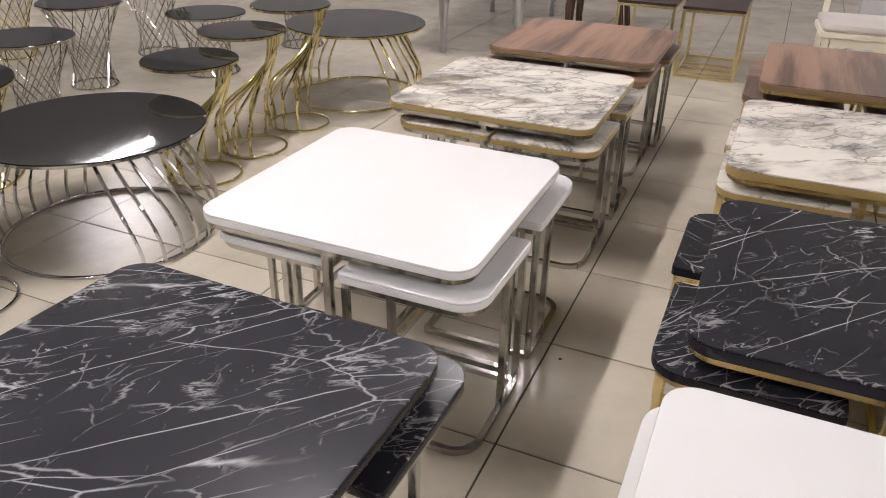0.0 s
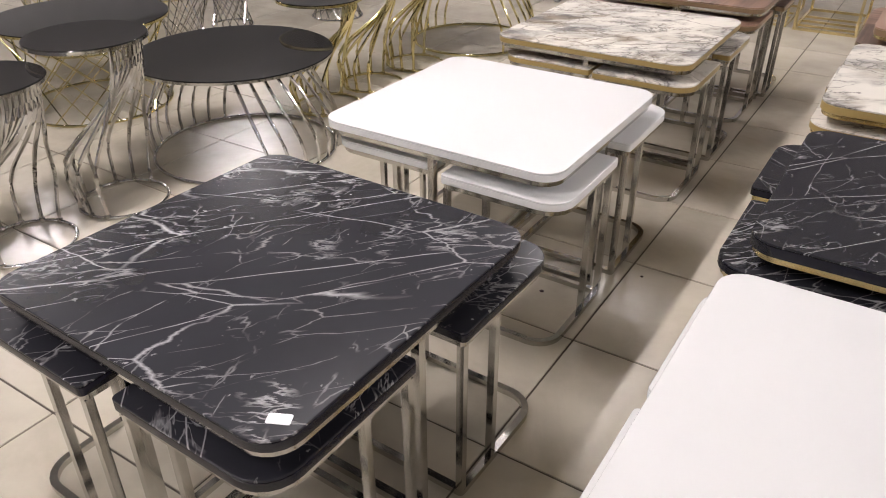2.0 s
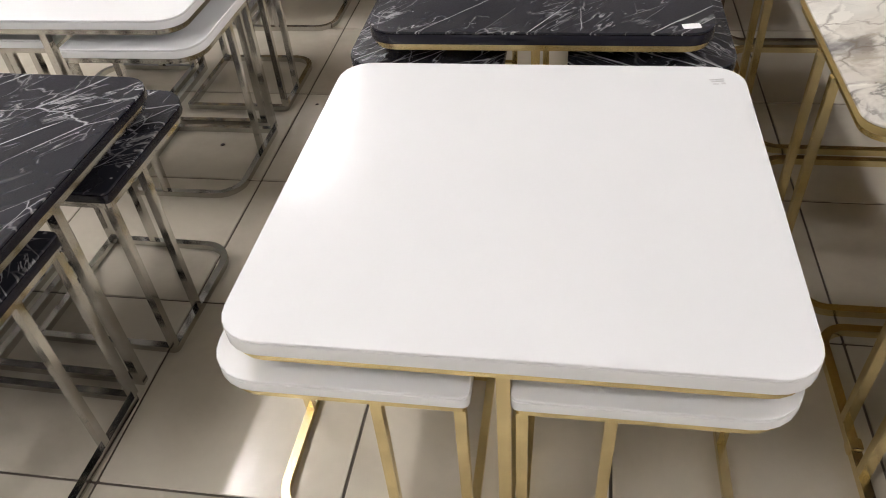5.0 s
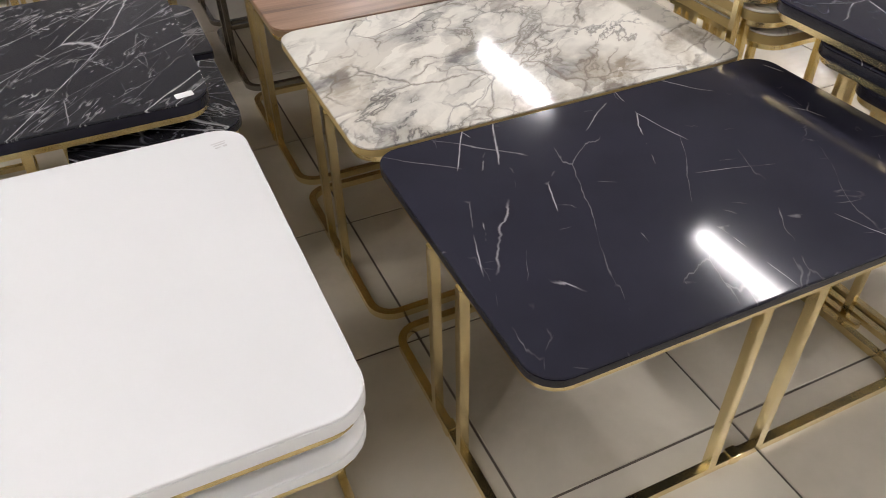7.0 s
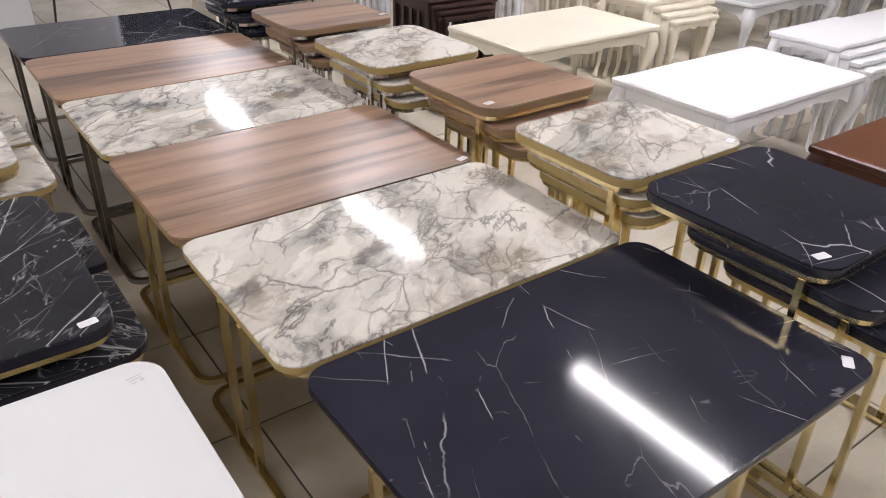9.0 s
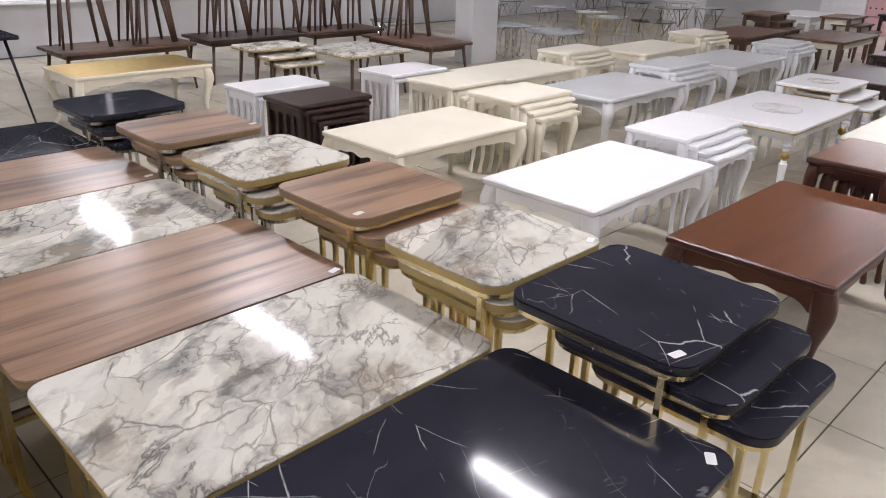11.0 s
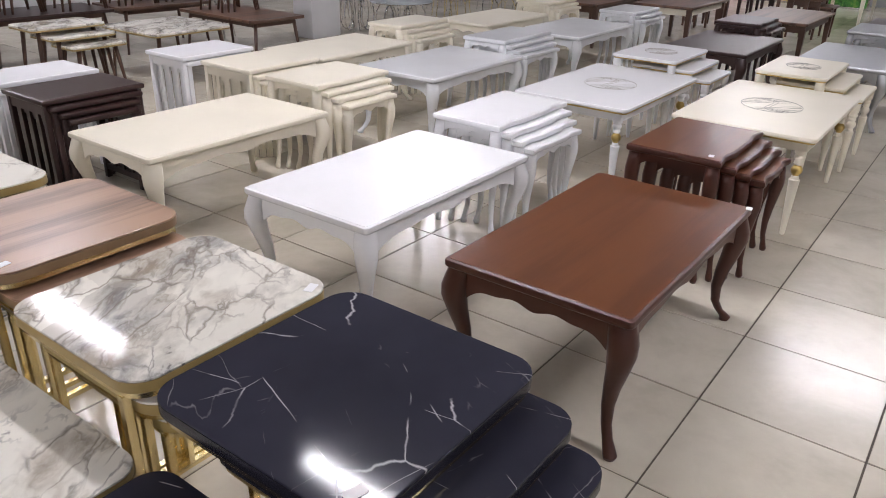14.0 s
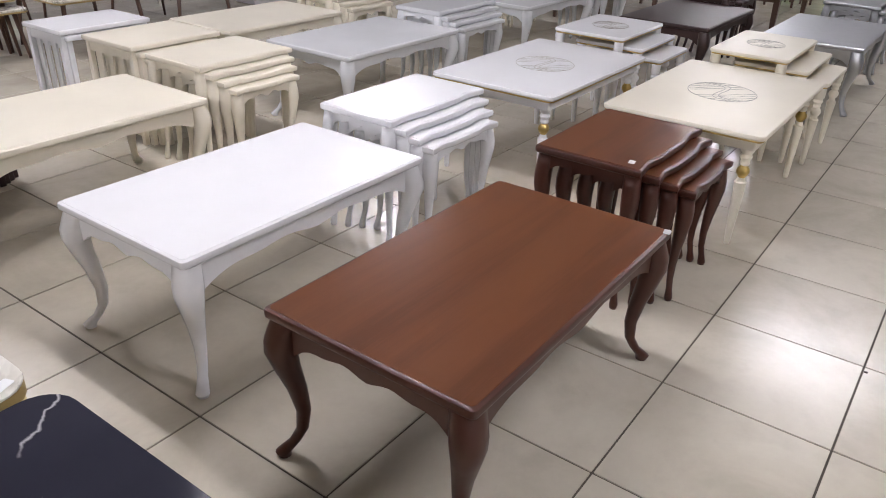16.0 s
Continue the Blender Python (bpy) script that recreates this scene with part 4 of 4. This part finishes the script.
# low tables along the window wall, with nested tables stood on them
put(splayed_table("low walnut coffee table with splayed legs", 1.3, 0.62, 0.45, WALNUT, WALNUT_LEG, "coffee_table"), 4.05, 5.85)
put(splayed_table("low black-topped coffee table with splayed walnut legs", 1.15, 0.66, 0.45, WENGE, WALNUT_LEG, "coffee_table"), 5.42, 5.86, 0, -3)
put(splayed_table("low walnut coffee table with splayed legs", 1.0, 0.60, 0.45, WALNUT, WALNUT_LEG, "coffee_table"), 6.55, 5.75, 0, -4)
put(splayed_table("low walnut coffee table with splayed legs", 0.62, 1.15, 0.45, WALNUT, WALNUT_LEG, "coffee_table"), 6.72, 4.55, 0, -2)
for x, y, count, lab in ((3.72, 5.90, 2, "walnut"), (4.35, 5.88, 3, "walnut"), (5.22, 5.92, 3, "walnut"), (5.75, 5.78, 2, "walnut"), (6.33, 5.80, 3, "walnut"), (6.75, 4.75, 3, "walnut"), (6.85, 5.78, 2, "walnut")):
    for k in range(count):
        t = splayed_table(f"{lab} nesting table with splayed tapered legs, stood on a low table", 0.50 - 0.09 * k, 0.40 - 0.04 * k, 0.60 - 0.06 * k, WALNUT, WALNUT_LEG, splay=0.055)
        put(t, x + 0.02 * k, y - 0.03 * k, 0.4505, 0)
for k in range(3):
    put(splayed_table("marble-look nesting table with gold edge and walnut legs", 0.62 - 0.07 * k, 0.40 - 0.02 * k, 0.50 - 0.065 * k, MARBLE, WALNUT_LEG, wavy=1.0, apron=False, splay=0.04, thick=0.018), 5.00 + 0.05 * k, 4.72 - 0.13 * k)
put(splayed_table("marble-look coffee table with gold edge and walnut legs", 0.78, 0.80, 0.43, MARBLE, WALNUT_LEG, "coffee_table", wavy=1.0, apron=False, splay=0.04, thick=0.018), 5.82, 4.45)

# table with thin black legs behind the first rows
thin = splayed_table("black dining table on thin black legs with brass tips", 0.85, 1.1, 0.74, BLACK_THIN, BLACK_EDGE, "dining_table", splay=0.10, r_top=0.012, r_foot=0.008, apron=False, group="thin-legged tables")
put(thin, 2.42, 5.20)
tagged(part("partition", slab(0.95, 0.12, 0, 2.2, 0.01, 0.004, 1.42, 5.0), WALL, None), "white free-standing display partition", "partition", kind="structure")


# straight-legged brown tables further on
def block_table(label, w, d, z, top, leg_mat, apron_mat, name="coffee_table", leg=0.05):
    t = thing(name, label, "table", "straight-legged brown tables")
    part("tabletop", moulded(plain_outline(w, d, 0.006), z), top, t)
    part("apron", band(w - 0.09, d - 0.09, z - 0.10, z - 0.0315, 0.004, 0.02), apron_mat, t)
    for sx in (1, -1):
        for sy in (1, -1):
            x, y = sx * (w / 2 - 0.045), sy * (d / 2 - 0.045)
            rings = []
            for u, s in ((0.0, 0.55), (0.75, 1.0), (1.0, 1.0)):
                q = leg / 2 * s
                rings.append([(x + a * q, y + b * q, 0.001 + (z - 0.0325) * u) for a, b in ((1, 1), (-1, 1), (-1, -1), (1, -1))])
            part("leg", loft(rings), leg_mat, t)
    return t


put(block_table("brown walnut coffee table with tapered square legs", 1.25, 0.70, 0.48, WALNUT, WALNUT_LEG, WALNUT_LEG), 10.35, 2.58)
put(block_table("brown-topped coffee table with cream apron and tapered legs", 1.20, 0.68, 0.50, WALNUT, WALNUT_LEG, PAINT_CREAM), 10.70, 1.65)
put(block_table("brown walnut coffee table with tapered square legs", 1.25, 0.70, 0.48, WALNUT, WALNUT_LEG, WALNUT_LEG), 10.52, 0.45)


def block_nest(x, y, z, top, leg_mat, apron_mat, words, count=3, w=0.62):
    for k in range(count):
        put(block_table(f"{words} nesting table with tapered square legs", w - 0.11 * k, 0.42 - 0.02 * k, z - 0.09 * k, top, leg_mat, apron_mat, "nesting_table", 0.04), x + 0.03 * k, y - 0.13 * k)


block_nest(12.5, 2.15, 0.58, WALNUT, WALNUT_LEG, PAINT_CREAM, "brown-topped cream")
block_nest(11.95, 3.0, 0.58, WALNUT, WALNUT_LEG, WALNUT_LEG, "brown walnut")
block_nest(13.6, 1.75, 0.58, WENGE, WENGE, WENGE, "black lacquered")
block_nest(12.5, 0.80, 0.58, WALNUT, WALNUT_LEG, WALNUT_LEG, "brown walnut")
put(block_table("black lacquered coffee table with tapered legs", 1.1, 0.65, 0.46, WENGE, WENGE, WENGE), 10.6, -0.62)
put(block_table("white lacquered coffee table with tapered legs", 1.1, 0.65, 0.48, PAINT_CREAM, PAINT_CREAM, PAINT_CREAM), 14.4, 0.55)
put(block_table("white lacquered coffee table with tapered legs", 1.1, 0.65, 0.48, PAINT_WHITE, PAINT_WHITE, PAINT_WHITE), 13.6, 3.1)


# round glass tables with bent metal legs
GREY_GLASS = painted("grey_marble_glass", (0.42, 0.45, 0.46), 0.08, 0.25, 0.0)


def zigzag_table(x, y, z, r, metal_mat, top, words, n=5):
    t = thing("side_table", f"round {words} side table on zigzag bent metal legs", "table", "round tables with bent metal legs")
    disc_top(t, r, z, metal_mat, top=top)
    for i in range(n):
        a, b = 2 * math.pi * i / n, 2 * math.pi * (i + 0.5) / n
        c = 2 * math.pi * (i + 1) / n
        p = [(r * 0.85 * math.cos(a), r * 0.85 * math.sin(a), z - 0.02), (r * 0.62 * math.cos(b), r * 0.62 * math.sin(b), z * 0.55), (r * 0.85 * math.cos(c), r * 0.85 * math.sin(c), z - 0.02)]
        part("upper_strut", tube(p, 0.012, False, 6), metal_mat, t)
        part("leg", tube([(r * 0.62 * math.cos(b), r * 0.62 * math.sin(b), z * 0.55), (r * 0.8 * math.cos(b), r * 0.8 * math.sin(b), 0.006)], 0.012, False, 6), metal_mat, t)
    put(t, x, y)


for x, y, z, r, mm, top, w in ((10.24, 6.27, 0.58, 0.24, CHROME, GREY_GLASS, "grey glass"), (10.14, 5.40, 0.55, 0.24, CHROME, GREY_GLASS, "grey glass"), (10.58, 4.96, 0.50, 0.23, GOLD, GREY_GLASS, "pale glass"),
                               (10.12, 4.40, 0.50, 0.25, GOLD, GREY_GLASS, "pale glass"), (10.66, 4.00, 0.45, 0.30, GOLD, DARK_GLASS, "black glass"), (11.40, 4.14, 0.58, 0.25, CHROME, DARK_GLASS, "black glass"),
                               (11.96, 3.86, 0.58, 0.25, CHROME, GREY_GLASS, "grey glass"), (11.64, 4.90, 0.60, 0.25, CHROME, DARK_GLASS, "black glass"), (11.85, 5.72, 0.62, 0.26, CHROME, GREY_GLASS, "grey glass"),
                               (11.12, 5.46, 0.64, 0.24, CHROME, DARK_GLASS, "black glass"), (12.45, 4.60, 0.58, 0.26, CHROME, GREY_GLASS, "grey glass"), (9.35, 5.85, 0.60, 0.22, CHROME, GREY_GLASS, "grey glass"),
                               (7.35, 5.75, 0.50, 0.22, CHROME, GREY_GLASS, "grey glass")):
    zigzag_table(x, y, z, r, mm, top, w)


def coil_table(x, y, z, r):
    t = thing("coffee_table", "low round grey glass coffee table on looped steel base", "table")
    disc_top(t, r, z, CHROME, top=GREY_GLASS)
    for i in range(6):
        a = math.pi * i / 3
        pts = []
        for k in range(13):
            u = 2 * math.pi * k / 12
            rr = r * 0.52 + r * 0.30 * math.cos(u)
            zz = (z - 0.02) / 2 + 0.004 + (z - 0.036) / 2 * math.sin(u)
            pts.append((rr * math.cos(a), rr * math.sin(a), zz))
        part("steel_loop", tube(pts[:-1], 0.016, True, 6), CHROME, t)
    put(t, x, y)


coil_table(8.70, 4.18, 0.43, 0.36)
coil_table(8.82, 4.98, 0.42, 0.26)

# things against the far wall
PINK = painted("pink_upholstery", (0.55, 0.33, 0.35), 0.7, 0.08, 0.3)
SOFT_WHITE = painted("white_upholstery", (0.72, 0.72, 0.74), 0.6, 0.05, 0.2)


def headboard(x, y, w, h, cloth, words):
    t = thing("headboard", f"{words} buttoned bed headboard leaning by the wall", "headboard", "padded headboards")
    part("padding", turned(slab(w, h, 0, 0.09, 0.04, 0.025), pose(0, 0, h / 2 + 0.3, 90, 0, -90)), cloth, t)
    part("base", slab(0.08, w, 0.001, 0.299, 0.01, 0.004, -0.045, 0), cloth, t)
    for i in range(5):
        for k in range(2):
            yy, zz = (i - 2) * w * 0.18, 0.45 + 0.24 * k
            part("button", turned(lathe([(0, 0.018), (0.008, 0.016), (0.012, 0.006)], 8), pose(-0.0895, yy, zz, 0, -90, 0)), WENGE if cloth is PINK else SOFT_WHITE, t)
    put(t, x, y)


headboard(16.2, 3.38, 0.78, 0.75, SOFT_WHITE, "white")
headboard(16.2, 2.72, 0.52, 0.75, PINK, "pink")


def picture(x, y, w, z0, z1, kind_words, cols):
    t = thing("framed_picture", f"framed picture of {kind_words} leaning at the wall", "picture")
    m, nt, b = mat("printed_picture")
    v = coords(nt)
    nt.links.new(ramp(nt, noise_tex(nt, v, 7.0, 6.0, 0.65, 0.6), cols), b.inputs["Base Color"])
    b.inputs["Roughness"].default_value = 0.3
    part("print", box(-0.012, -0.002, -w / 2 + 0.03, w / 2 - 0.03, z0 + 0.03, z1 - 0.03), m, t)
    part("frame", merged(box(-0.022, 0.02, -w / 2, w / 2, z0, z0 + 0.0298), box(-0.022, 0.02, -w / 2, w / 2, z1 - 0.0298, z1),
                         box(-0.022, 0.02, -w / 2, -w / 2 + 0.0298, z0 + 0.03, z1 - 0.03), box(-0.022, 0.02, w / 2 - 0.0298, w / 2, z0 + 0.03, z1 - 0.03)), CHROME, t)
    put(t, x, y)


picture(16.3, 1.05, 1.05, 0.001, 1.3, "green leaves", [(0.35, (0.01, 0.05, 0.01)), (0.5, (0.05, 0.22, 0.03)), (0.65, (0.30, 0.45, 0.08))])
picture(16.4, 2.05, 0.7, 0.001, 1.0, "a yellow flower", [(0.40, (0.10, 0.09, 0.08)), (0.52, (0.40, 0.36, 0.30)), (0.62, (0.65, 0.45, 0.05))])

# price labels
for x, y, z, turn, on in ((-0.045, -1.085, 0.54, 25, "the black table"), (1.145, -0.065, 0.52, 8, "the black table"), (2.378, -1.052, 0.503, 35, "the black table"), (2.49, -0.89, 0.64, -15, "the black nesting table"),
                          (2.525, 0.305, 0.64, 10, "the walnut table"), (2.365, 0.235, 0.503, 15, "the walnut table"), (4.568, -0.905, 0.473, 10, "the brown table"), (4.84, -0.66, 0.555, 10, "the brown nesting table"),
                          (2.915, -0.355, 0.64, 20, "the marble-look table"), (2.365, 1.565, 0.503, 10, "the walnut table"), (2.925, 1.61, 0.64, 15, "the walnut table")):
    small = x > 4
    label_card(x, y, z + 0.0003, 0.032 if small else 0.040, 0.022 if small else 0.023, turn, on)
sticker = thing("sticker", "small faded square print mark on the white table", "sticker")
for i, (dx, dy, w, d) in enumerate(((0, 0.010, 0.030, 0.003), (0, 0.002, 0.024, 0.003), (-0.006, -0.007, 0.012, 0.003), (0.009, -0.007, 0.008, 0.006))):
    part("print_bar", slab(w, d, 0, 0.0006, 0.0008, 0.0002, dx, dy), FADED_INK, sticker)
put(sticker, 1.172, -0.308, 0.5203, 10)
# specks on the floor
for x, y, r in ((-0.19, 0.178, 0.008), (0.05, 0.432, 0.006), (1.32, -0.94, 0.006), (4.97, -1.51, 0.007)):
    tagged(part("dirt_speck", lathe([(0.0002, r), (0.0016, r * 0.8), (0.0022, r * 0.3)], 9, x, y), WENGE, None), "small dark speck of dirt on the tiles", "dirt", "specks of dirt")

# ---------- floor tiles ----------
floor = thing("floor", "cream ceramic tile floor with dark grout joints", "floor", kind="structure")
part("grout", box(X0, X1, Y0, Y1, -0.06, -0.0035), GROUT, floor)
T = 0.5
tile_bm = slab(T - 0.006, T - 0.006, -0.012, 0.0, 0.002, 0.0015, seg=1)
tile_first = part("tile", tile_bm, TILE, floor)
tile_mesh = tile_first.data
NEAR = (-4, 14, -4, 8)
done_first = False
far = bmesh.new()
for i in range(int(X0 / T), int(X1 / T)):
    for j in range(int(Y0 / T), int(Y1 / T)):
        x, y = (i + 0.5) * T, (j + 0.5) * T
        if NEAR[0] <= i < NEAR[1] and NEAR[2] <= j < NEAR[3]:
            ob = tile_first if not done_first else new("tile", tile_mesh)
            done_first = True
            ob.parent = floor
            ob.location = (x, y, 0)
        else:
            h = (T - 0.006) / 2
            a = [far.verts.new((x + sx * h, y + sy * h, 0)) for sx, sy in ((-1, -1), (1, -1), (1, 1), (-1, 1))]
            b = [far.verts.new((x + sx * h, y + sy * h, -0.012)) for sx, sy in ((-1, -1), (1, -1), (1, 1), (-1, 1))]
            far.faces.new(a)
            for k in range(4):
                far.faces.new((a[k], b[k], b[(k + 1) % 4], a[(k + 1) % 4]))
tagged(part("tiles_beyond", far, TILE, floor), kind="stuff")
